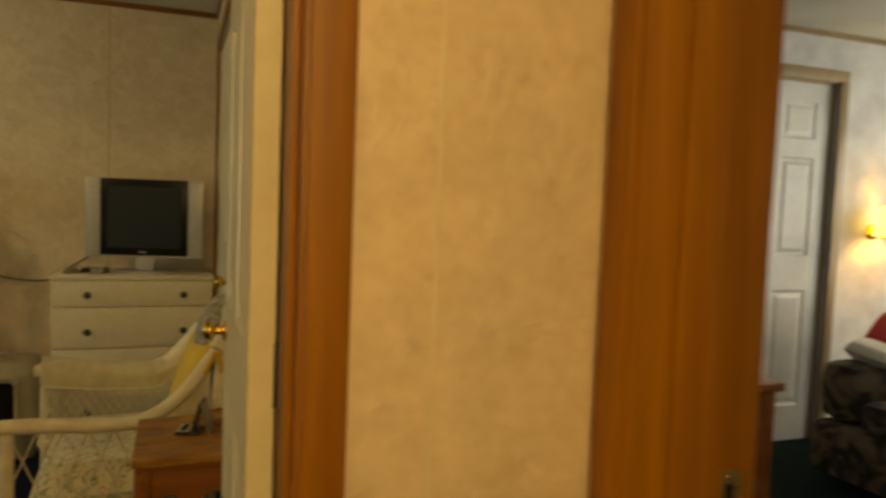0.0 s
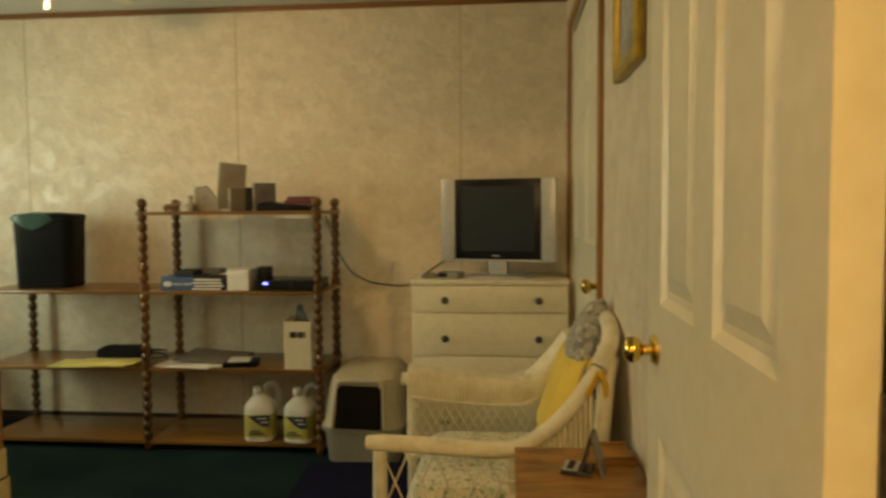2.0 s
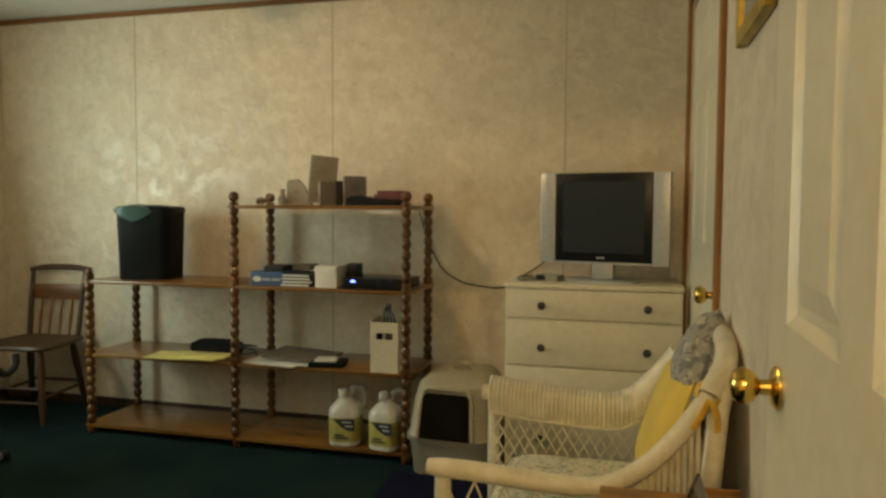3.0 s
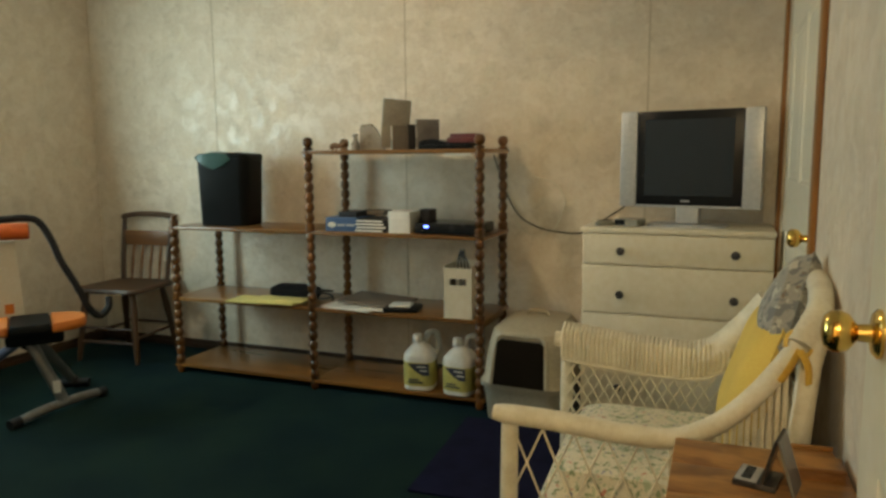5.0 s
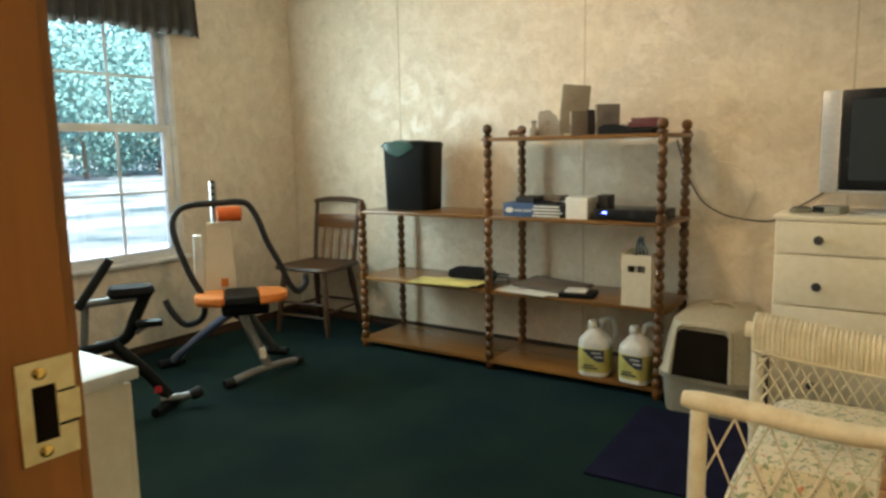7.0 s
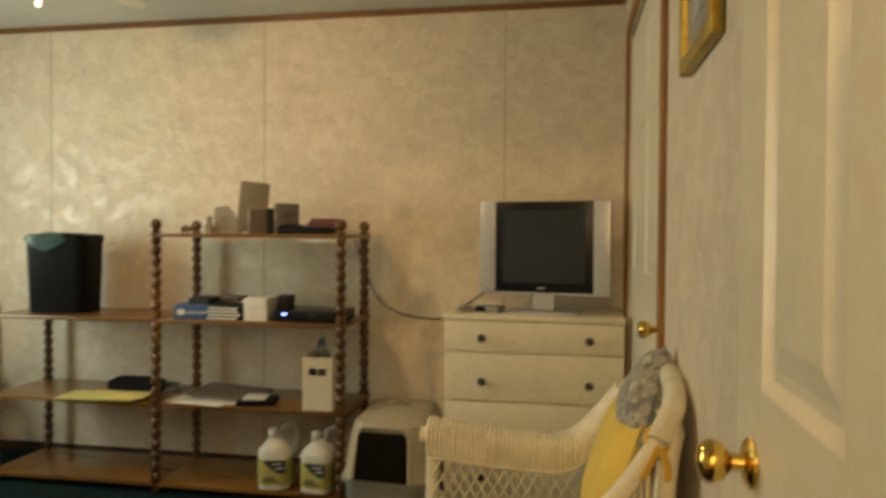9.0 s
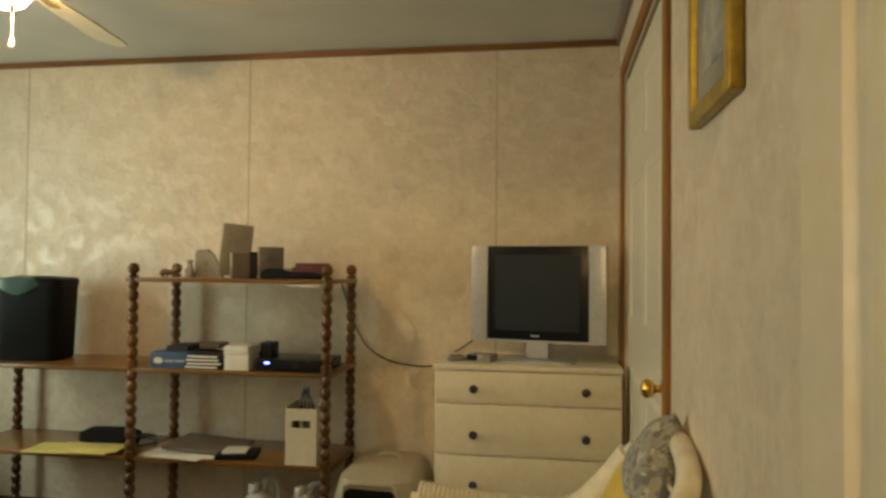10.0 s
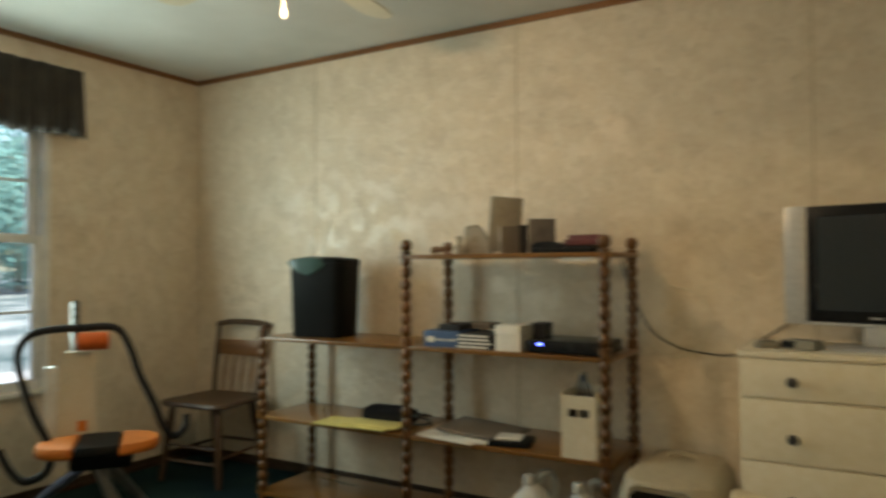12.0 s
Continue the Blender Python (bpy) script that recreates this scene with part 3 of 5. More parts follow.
closet_door = panel_door("door_2", "cream six-panel closet door, shut", CY1 - CY0 - 0.006, DOOR_H - 0.012, M["door"], pose(XR + 0.042, CY0 + 0.003, 0.010, 0, 0, 90))
door_knob(closet_door, 0.065, 0.035, 0.915, 1, 0.95)
white_door = panel_door("door_3", "white six-panel door, shut", 0.765, DOOR_H - 0.012, M["white_door"], pose(2.805, 3.335, 0.010))

# ---- window ----
window = tagged(new("window_1"), "white vinyl double-hung window with muntins", kind="structure")


def wbox(name, x0, y0, z0, x1, y1, z1, mat="vinyl", bevel=0.003, parent=None):
    bm = bmesh.new()
    box(bm, x0, y0, z0, x1, y1, z1, bevel=bevel)
    return local(name, bm, M[mat], parent or window)


wbox("frame_jamb", XL - 0.115, WY0 + 0.001, WZ0, XL + 0.004, WY0 + 0.035, WZ1)
wbox("frame_jamb", XL - 0.115, WY1 - 0.035, WZ0, XL + 0.004, WY1 - 0.001, WZ1)
wbox("frame_head", XL - 0.115, WY0 + 0.035, WZ1 - 0.035, XL + 0.004, WY1 - 0.035, WZ1 - 0.001)
wbox("window_sill", XL - 0.115, WY0 - 0.03, WZ0 - 0.022, XL + 0.035, WY1 + 0.03, WZ0 - 0.001)
mid = 1.285
for name, x, z0, z1 in (("lower_sash", XL - 0.045, WZ0, mid + 0.025), ("upper_sash", XL - 0.090, mid - 0.012, WZ1 - 0.036)):
    a, b = WY0 + 0.036, WY1 - 0.036
    sash = wbox(name, x, a, z0, x + 0.035, b, z0 + 0.045)
    wbox("rail", x, a, z1 - 0.04, x + 0.035, b, z1, parent=sash)
    wbox("stile", x, a, z0 + 0.046, x + 0.035, a + 0.042, z1 - 0.041, parent=sash)
    wbox("stile", x, b - 0.042, z0 + 0.046, x + 0.035, b, z1 - 0.041, parent=sash)
    for y in (a + (b - a) / 3, a + 2 * (b - a) / 3):
        wbox("muntin", x + 0.010, y - 0.007, z0 + 0.046, x + 0.024, y + 0.007, z1 - 0.041, parent=sash)
    wbox("muntin", x + 0.0105, a + 0.043, (z0 + z1) / 2 - 0.007, x + 0.0235, b - 0.043, (z0 + z1) / 2 + 0.007, parent=sash)
    bm = bmesh.new()
    box(bm, x + 0.015, a + 0.040, z0 + 0.040, x + 0.019, b - 0.040, z1 - 0.036)
    pane = local("pane", bm, M["glass"], sash)
    pane.visible_shadow = False

# gathered valance on a rod
valance = thing("valance", "dark brown gathered cloth valance over the window", "curtain", m=pose(XL + 0.055, 0, 0))
bm = bmesh.new()
cols, rows_n = 120, 8
ya, yb = WY0 - 0.12, WY1 + 0.13
grid = []
for i in range(cols + 1):
    u = i / cols
    fold = 0.020 * math.sin(u * 2 * math.pi * 17) + 0.010 * math.sin(u * 2 * math.pi * 7.3 + 1)
    col = []
    for j in range(rows_n + 1):
        v = j / rows_n
        flare = 0.018 * (v ** 2) * (1 if u > 0.97 else 0.2)
        z = 2.165 - v * (0.345 + 0.012 * math.sin(u * 2 * math.pi * 17 + 0.6) + 0.01 * math.sin(u * 19))
        col.append(bm.verts.new((0.012 + fold * (0.35 + 0.65 * v), ya + (yb - ya) * u + 0.04 * v * (u - 0.5), z)))
    grid.append(col)
for a, b in zip(grid, grid[1:]):
    for j in range(rows_n):
        bm.faces.new((a[j], a[j + 1], b[j + 1], b[j]))
cloth = local("cloth", bm, M["valance"], valance)
sol = cloth.modifiers.new("thickness", "SOLIDIFY")
sol.thickness = 0.004
bm = bmesh.new()
tube(bm, [(-0.052, ya + 0.01, 2.135), (-0.014, ya + 0.01, 2.135), (-0.014, yb - 0.01, 2.135), (-0.052, yb - 0.01, 2.135)], 0.006, 8)
local("rod", bm, M["white"], valance)

# ---- outdoors, beyond the window ----
outside = bmesh.new()
box(outside, -400, -300, -0.75, XL - 0.2, 300, -0.70)
finish(outside, False)
me = bpy.data.meshes.new("ground")
outside.to_mesh(me)
outside.free()
me.materials.append(M["lawn"])
tagged(new("ground", me), "dry summer lawn, tree shade painted in as dark patches", kind="structure")
bm = bmesh.new()
box(bm, -13.0, -80, -0.70, -7.5, 90, -0.685)
finish(bm, False)
me = bpy.data.meshes.new("road")
bm.to_mesh(me)
bm.free()
me.materials.append(M["gravel"])
tagged(new("road", me), "pale sunlit gravel drive", kind="structure")


def tree(x, y, height, spread, seed):
    rnd = random.Random(seed)
    t = thing("tree", "leafy green broadleaf tree in the yard", "tree", "trees outside the window", pose(x, y, -0.70))
    bm = bmesh.new()
    trunk = [Vector((0.1 * math.sin(k), 0.08 * math.cos(k * 1.7), height * k / 6)) for k in range(6)]
    tube(bm, trunk, [0.17 - 0.022 * k for k in range(6)], 9)
    tips = []
    for k in range(12):
        a = rnd.uniform(0, 6.28)
        base = trunk[1].lerp(trunk[5], rnd.random())
        tip = base + Vector((math.cos(a), math.sin(a), rnd.uniform(-0.35, 0.7))) * spread * rnd.uniform(0.5, 1.0)
        tube(bm, [base, base.lerp(tip, 0.5) + Vector((0, 0, 0.1)), tip], [0.05, 0.035, 0.012], 6)
        tips += [tip, base.lerp(tip, 0.65)]
    local("trunk", bm, M["bark"], t)
    vs, fs = [], []
    for tip in tips:
        for _ in range(420):
            c = tip + Vector((rnd.gauss(0, 1), rnd.gauss(0, 1), rnd.gauss(0, 0.7))) * spread * 0.22
            d1 = Vector((rnd.uniform(-1, 1), rnd.uniform(-1, 1), rnd.uniform(-1, 1))).normalized() * rnd.uniform(0.05, 0.11) * spread / 3
            d2 = d1.orthogonal().normalized() * d1.length * 0.5
            k = len(vs)
            vs += [c - d1, c + d2, c + d1, c - d2]
            fs.append((k, k + 1, k + 2, k + 3))
    me = bpy.data.meshes.new("crown")
    me.from_pydata(vs, [], fs)
    me.materials.append(M["leaf"])
    crown = new("crown", me)
    crown.parent = t


for k, (x, y, h, s) in enumerate([(-33, 15.5, 6.5, 4.0), (-35, 20.5, 7.5, 4.4), (-37, 26, 7.0, 4.4), (-42, 17.5, 9, 5.2), (-44, 24, 9.5, 5.4), (-40, 32, 8, 5.0), (-36, 10, 7, 4.4), (-50, 30, 11, 6.0)]):
    tree(x * 1.6, y * 1.6 - 1.0, h * 1.7, s * 1.6, 40 + k)

# ---- office furniture ----
# stepped shelf unit on turned posts
PX, PYF, PYB = (-2.618, -1.772, -0.893), 4.15, 4.51
S1, S2, S3, S4 = 0.052, 0.420, 0.803, 1.194             # shelf heights
shelf = thing("shelf_unit", "dark stained wooden spool-post shelf unit, two bays, half full", "shelf", m=pose(0, 0, 0))


def spool_post(x, y, height, finial):
    bm = bmesh.new()
    prof = [(0.014, 0.0), (0.020, 0.012), (0.021, 0.03), (0.015, 0.046)]
    z = 0.05
    collars = (S1 - 0.017, S2, S3, S4 - 0.004)
    end = height - (0.068 if finial else 0.018)
    while z < end - 0.02:
        c = next((q for q in collars if z - 0.012 < q < z + 0.040), None)
        if c:
            prof += [(0.016, z + 0.002), (0.0235, z + 0.006), (0.0235, z + 0.040), (0.016, z + 0.044)]
            z += 0.046
        else:
            for a in range(1, 8):
                s = math.pi * a / 8
                prof.append((0.0085 + 0.0145 * math.sin(s), z + 0.0250 * (1 - math.cos(s))))
            z += 0.050
    if finial:
        prof += [(0.014, z), (0.024, z + 0.006), (0.024, z + 0.012), (0.012, z + 0.018)]
        for a in range(1, 10):
            s = math.pi * a / 10
            prof.append((0.008 + 0.017 * math.sin(s), z + 0.018 + 0.024 * (1 - math.cos(s))))
        prof.append((0.003, z + 0.068))
    else:
        prof += [(0.018, z), (0.014, z + 0.016), (0.004, z + 0.022)]
    lathe(bm, prof, 14, pose(x, y, 0))
    return local("post", bm, M["spool"], shelf)


for x in PX[1:]:
    for y in (PYF, PYB):
        spool_post(x, y, 1.268, True)
for y in (PYF, PYB):
    spool_post(PX[0], y, 0.845, False)
for z, a, b in [(z, PX[0], PX[1]) for z in (S1, S2, S3)] + [(z, PX[1], PX[2]) for z in (S1, S2, S3, S4)]:
    bm = bmesh.new()
    box(bm, a + (-0.030 if a == PX[0] or z == S4 else 0.001), PYF - 0.012, z - 0.018, b + (0.026 if b == PX[2] else -0.001), PYB + 0.022, z, bevel=0.004)
    local("shelf_board", bm, M["board"], shelf)
bm = bmesh.new()
box(bm, PX[2] - 0.012, PYF + 0.02, S2 - 0.042, PX[2] + 0.012, PYB - 0.02, S2 - 0.019, bevel=0.003)
local("side_rail", bm, M["board"], shelf)
bm = bmesh.new()
box(bm, -1.06, PYF - 0.004, S4 - 0.033, -0.93, PYF + 0.003, S4 - 0.0185, bevel=0.001)
local("paper_tag", bm, M["paper"], shelf, "small pale paper tag under the top board")


def simple(name, label, category, mat, size, at, turn=0.0, bevel=0.004, group=""):
    """One box-like thing with softened edges, standing on its base point."""
    bm = bmesh.new()
    w, d, h = size
    box(bm, -w / 2, -d / 2, 0, w / 2, d / 2, h, bevel=bevel)
    finish(bm, True)
    me = bpy.data.meshes.new(name)
    bm.to_mesh(me)
    bm.free()
    me.materials.append(mat)
    ob = tagged(new(name, me), label, category, group)
    ob.matrix_basis = pose(*at, 0, 0, turn)
    return ob


# wastebasket on the low bay
bin_ = thing("wastebasket", "black plastic wastebasket with a green flap on the shelf", "bin", m=pose(-2.378, 4.335, S3, 0, 0, 9) @ Matrix.Diagonal((1.0, 1.0, 1.03, 1)))
bm = bmesh.new()
def rounded(w, d, r, n=5):
    out = []
    for cx, cy, a0 in ((w / 2 - r, d / 2 - r, 0), (-w / 2 + r, d / 2 - r, 90), (-w / 2 + r, -d / 2 + r, 180), (w / 2 - r, -d / 2 + r, 270)):
        for k in range(n + 1):
            a = radians(a0 + 90 * k / n)
            out.append((cx + r * math.cos(a), cy + r * math.sin(a)))
    return out
def loft(bm, sections):
    """Skins (outline, z) sections, closed at both ends; z may be a function of x and y."""
    rings = []
    for outline, z in sections:
        rings.append([bm.verts.new((x, y, z(x, y) if callable(z) else z)) for x, y in outline])
    k = len(rings[0])
    for a, b in zip(rings, rings[1:]):
        for i in range(k):
            bm.faces.new((a[i], a[(i + 1) % k], b[(i + 1) % k], b[i]))
    bm.faces.new(list(reversed(rings[0])))
    bm.faces.new(rings[-1])
    return rings
loft(bm, [(rounded(0.272, 0.205, 0.045), 0.0), (rounded(0.279, 0.210, 0.045), 0.006), (rounded(0.300, 0.225, 0.05), 0.335), (rounded(0.306, 0.230, 0.05), 0.337), (rounded(0.306, 0.230, 0.05), 0.348)])
local("bucket", bm, M["black"], bin_)
bm = bmesh.new()
loft(bm, [(rounded(0.308, 0.232, 0.05), 0.3485), (rounded(0.308, 0.232, 0.05), lambda x, y: 0.366 - 0.25 * x * x), (rounded(0.292, 0.216, 0.045), lambda x, y: 0.376 - 0.30 * x * x), (rounded(0.10, 0.07, 0.03), 0.380)])
local("lid", bm, M["black"], bin_)
bm = bmesh.new()
cols = []
for k in range(15):
    u = -1 + 2 * k / 14
    x = -0.152 + 0.236 * k / 14
    low, top = 0.350 - 0.060 * (1 - abs(u) ** 1.5), 0.3580 + 0.022 * (1 - u * u)
    col = []
    for y, z in ((-0.1165, low), (-0.1215, low + 0.004), (-0.1225, (low + top) / 2), (-0.1185, top - 0.004), (-0.060, top + 0.003), (-0.1090, low + 0.002)):
        col.append(bm.verts.new((x, y + 0.018 * abs(u) ** 5, z)))
    cols.append(col)
for a, b in zip(cols, cols[1:]):
    for q in range(6):
        bm.faces.new((a[q], a[(q + 1) % 6], b[(q + 1) % 6], b[q]))
bm.faces.new(cols[0])
bm.faces.new(list(reversed(cols[-1])))
local("flap", bm, M["bin_top"], bin_, "dark green glossy flap with a curved lower edge")

# top shelf
horse = thing("figurine", "small bronze animal figurine on the top shelf", "figurine", m=pose(-1.686, 4.30, S4))
bm = bmesh.new()
tube(bm, smooth_line([(-0.045, 0, 0.010), (-0.03, 0, 0.026), (0.0, 0, 0.024), (0.025, 0, 0.034), (0.042, 0, 0.046)], 4), [0.008, 0.010, 0.013, 0.014, 0.014, 0.014, 0.013, 0.013, 0.012, 0.012, 0.011, 0.011, 0.010, 0.010, 0.010, 0.009, 0.007], 8)
for x in (-0.03, -0.012, 0.016, 0.03):
    tube(bm, [(x, 0.006, 0.020), (x * 1.15, -0.006, 0.0)], 0.005, 6)
local("body", bm, M["figurine"], horse)

for name, label, mat, prof, at in (
        ("bottle", "small clear glass bottle with gold cap on the top shelf", "frost", [(0.001, 0), (0.019, 0), (0.021, 0.01), (0.021, 0.035), (0.012, 0.05), (0.011, 0.068), (0.014, 0.070), (0.014, 0.080), (0.001, 0.082)], (-1.590, 4.30, S4)),):
    bm = bmesh.new()
    lathe(bm, prof, 20)
    finish(bm, True)
    me = bpy.data.meshes.new(name)
    bm.to_mesh(me)
    bm.free()
    me.materials.append(M[mat])
    tagged(new(name, me), label, name).matrix_basis = pose(*at)
bm = bmesh.new()
prism(bm, [(-0.055, 0), (0.075, 0), (0.070, 0.03), (0.030, 0.105), (0.0, 0.130), (-0.048, 0.125), (-0.055, 0.11)], -0.012, 0.012)
finish(bm, True)
me = bpy.data.meshes.new("plaque")
bm.to_mesh(me)
bm.free()
me.materials.append(M["frost"])
tagged(new("plaque", me), "pale translucent award plaque on the top shelf", "plaque").matrix_basis = pose(-1.525, 4.34, S4)
simple("picture_frame", "grey framed card leaning upright on the top shelf", "frame", M["card"], (0.135, 0.030, 0.235), (-1.335, 4.34, S4)).matrix_basis = pose(-1.395, 4.33, S4 + 0.009, 0, 5, 33)


def upright_book(x, y, w, d, h, turn, cover, label):
    """A book standing on its tail: two boards, a rounded spine and a page block."""
    b = thing("book", label, "book", m=pose(x, y, S4, 0, 0, turn))
    for y0 in (-d / 2, d / 2 - 0.003):
        solid("cover", M[cover], b, -w / 2, y0, 0, w / 2, y0 + 0.003, h, bevel=0.001)
    solid("page_block", M["paper"], b, -w / 2 + 0.004, -d / 2 + 0.0032, 0.003, w / 2 - 0.004, d / 2 - 0.0032, h - 0.004, bevel=0.001, label="pale page edges")
    solid("spine", M["frost"], b, -w / 2 - 0.004, -d / 2, 0, -w / 2 - 0.0002, d / 2, h, bevel=0.0015, label="worn pale spine")


upright_book(-1.318, 4.235, 0.075, 0.030, 0.112, 38, "grey_card", "small brown book standing on the top shelf")
upright_book(-1.262, 4.275, 0.070, 0.018, 0.118, 38, "dark_card", "small dark book standing on the top shelf")
upright_book(-1.192, 4.275, 0.105, 0.030, 0.140, 34, "stoneware", "grey cloth book with pale spine on the top shelf")
case = thing("folding_case", "flat black case with a raised lid on the top shelf", "case", m=pose(-1.070, 4.255, S4, 0, 0, -4))
solid("base", M["black"], case, -0.13, -0.075, 0, 0.13, 0.075, 0.020, bevel=0.006)
bm = bmesh.new()
prism(bm, [(-0.130, 0.0202), (0.128, 0.0202), (0.128, 0.028), (0.02, 0.030), (-0.02, 0.040), (-0.06, 0.046), (-0.105, 0.043), (-0.128, 0.032)], -0.072, 0.072)
local("lid", bm, M["bezel"], case, "glossy black lid")
simple("book", "maroon book lying on a black case", "book", M["red_card"], (0.14, 0.10, 0.022), (-1.005, 4.265, S4 + 0.0302), 3, bevel=0.003)
simple("book", "maroon book lying on another book", "book", M["red_card"], (0.125, 0.095, 0.018), (-1.000, 4.275, S4 + 0.0524), -3, bevel=0.003)

# third shelf
card_box = thing("card_box", "blue printed cardboard box on the shelf", "box", m=pose(-1.615, 4.28, S3, 0, 0, 3))
solid("body", M["blue_box"], card_box, -0.085, -0.11, 0, 0.085, 0.11, 0.068)
bm = bmesh.new()
lathe(bm, [(0.001, 0), (0.017, 0), (0.017, 0.001), (0.001, 0.001)], 20, pose(-0.050, -0.1102, 0.032, 90, 0, 0) @ Matrix.Diagonal((1.3, 0.8, 1, 1)))
local("emblem", bm, M["paper"], card_box, "white oval emblem")
for x0, x1 in ((-0.022, 0.02), (0.027, 0.07)):
    solid("print_bar", M["silver"], card_box, x0, -0.1112, 0.026, x1, -0.1104, 0.036, bevel=0)
simple("card_box", "small black box on a blue box", "box", M["dark_card"], (0.10, 0.15, 0.026), (-1.590, 4.27, S3 + 0.0685), 2)
simple("card_box", "flat grey box lying behind others", "box", M["grey_card"], (0.13, 0.12, 0.025), (-1.52, 4.37, S3 + 0.0685), 4)
z = S3
for k in range(4):
    b = thing("book", "dark book with cream pages stacked on the shelf", "book", "books in the stack", pose(-1.455 + 0.004 * (k % 2), 4.27, z, 0, 0, (-2, 3, 0, -4)[k]))
    solid("cover", M["dark_card"], b, -0.077, -0.10, 0, 0.077, 0.10, 0.015, bevel=0.002)
    solid("page_block", M["paper"], b, -0.0775, -0.1006, 0.0035, 0.0735, 0.096, 0.0115, bevel=0.001, label="cream page edges")
    z += 0.0152
for k, (w, h, dx) in enumerate(((0.108, 0.068, 0.0), (0.112, 0.034, 0.002))):
    simple("card_box", "white cardboard box stacked on the shelf", "box", M["paper"], (w, 0.15, h), (-1.300 + dx, 4.24, S3 + (0.0682 if k else 0)), 2 - 3 * k, bevel=0.002)
simple("card_box", "black box behind white boxes", "box", M["dark_card"], (0.06, 0.10, 0.105), (-1.225, 4.34, S3), 2)
modem = thing("set_top_box", "black set-top box with a blue light on the shelf", "electronics", m=pose(-1.055, 4.27, S3, 0, 0, -3))
solid("case", M["bezel"], modem, -0.155, -0.11, 0.004, 0.155, 0.11, 0.052, bevel=0.005)
solid("led", M["led"], modem, -0.110, -0.1112, 0.032, -0.088, -0.1092, 0.040, bevel=0.0, label="blue light")
solid("front_strip", M["black"], modem, -0.150, -0.1108, 0.008, 0.150, -0.1096, 0.016, bevel=0)
for x in (-0.12, 0.12):
    solid("foot", M["rubber"], modem, x - 0.012, -0.09, 0, x + 0.012, -0.066, 0.0042, bevel=0)

# second shelf
pouch = thing("pouch", "black zipped case lying on the shelf", "case", m=pose(-1.985, 4.33, S2, 0, 0, 3))
bm = bmesh.new()
loft(bm, [(rounded(0.25, 0.11, 0.05), 0.0), (rounded(0.285, 0.135, 0.06), 0.025), (rounded(0.275, 0.125, 0.055), 0.055), (rounded(0.20, 0.07, 0.03), 0.072)])
local("body", bm, M["black_cloth"], pouch)
cord = thing("cord", "coiled black cord beside the case", "cable", m=pose(-1.785, 4.27, S2 + 0.004))
bm = bmesh.new()
tube(bm, [(0.055 * math.cos(a) * (1 + 0.2 * math.sin(a * 0.5)), 0.045 * math.sin(a), 0.010 + 0.003 * a + 0.02 * max(0, math.sin(a * 0.7))) for a in np.linspace(0, 15, 60)], 0.004, 6)
local("strand", bm, M["cable"], cord)
for k, (x, y, w, d, turn) in enumerate(((-2.10, 4.21, 0.36, 0.17, 4), (-2.02, 4.20, 0.30, 0.15, -3), (-1.98, 4.205, 0.28, 0.13, 2))):
    simple("paper_pad", "yellow lined paper pad lying on the shelf", "paper", M["legal"], (w, d, 0.006), (x, y, S2 + 0.0062 * k), turn, bevel=0.001, group="paper pads")
simple("paper_sheet", "loose white papers on the shelf", "paper", M["paper"], (0.30, 0.20, 0.004), (-1.58, 4.24, S2), -9, bevel=0.001)
simple("paper_sheet", "loose white papers on the shelf", "paper", M["paper"], (0.22, 0.17, 0.003), (-1.50, 4.225, S2 + 0.0041), 6, bevel=0.001)
simple("folder", "taupe folder lying on papers", "folder", M["grey_card"], (0.34, 0.22, 0.012), (-1.49, 4.31, S2 + 0.0072), -6, bevel=0.003).matrix_basis = pose(-1.49, 4.315, S2 + 0.018, 3, 2, -6)
remote = thing("cordless_phone", "grey and white handset lying on the shelf", "phone", m=pose(-1.315, 4.235, S2, 0, 0, 12))
solid("base", M["black"], remote, -0.085, -0.07, 0, 0.085, 0.07, 0.022, bevel=0.006)
solid("cover", M["paper"], remote, -0.060, -0.05, 0.0222, 0.045, 0.05, 0.032, bevel=0.004, label="white top")
holder = thing("magazine_holder", "cream box holder with a slot and cords on the shelf", "box", m=pose(-1.000, 4.225, S2, 0, 0, 2))
bm = bmesh.new()
W, D, T = 0.135, 0.16, 0.004
for bx in ((-W / 2, -D / 2, 0, W / 2, D / 2, T), (-W / 2, -D / 2, T, -W / 2 + T, D / 2, 0.245), (W / 2 - T, -D / 2, T, W / 2, D / 2, 0.245), (-W / 2 + T, D / 2 - T, T, W / 2 - T, D / 2, 0.255),
           (-W / 2 + T, -D / 2, T, W / 2 - T, -D / 2 + T, 0.155), (-W / 2 + T, -D / 2, 0.185, W / 2 - T, -D / 2 + T, 0.235), (-W / 2 + T, -D / 2, 0.155, -0.040, -D / 2 + T, 0.185), (0.040, -D / 2, 0.155, W / 2 - T, -D / 2 + T, 0.185)):
    box(bm, *bx)
local("body", bm, M["cream"], holder, smooth=False)
for k in range(4):
    bm = bmesh.new()
    x = -0.03 + 0.02 * k
    tube(bm, smooth_line([(x, 0.01, 0.10), (x * 0.8, 0.0, 0.24), (x * 0.5 - 0.01, 0.012, 0.275), (-0.02 + 0.006 * k, 0.02, 0.30 + 0.012 * (k % 2))], 5), 0.0045, 6)
    local("cord", bm, M["cable"], holder, "black cords sticking out")
for k in range(3):
    solid("envelope", M["paper"] if k % 2 else M["grey_card"], holder, -0.05 + 0.035 * k, -0.06, 0.006, -0.035 + 0.035 * k, 0.06, 0.22, bevel=0.001)


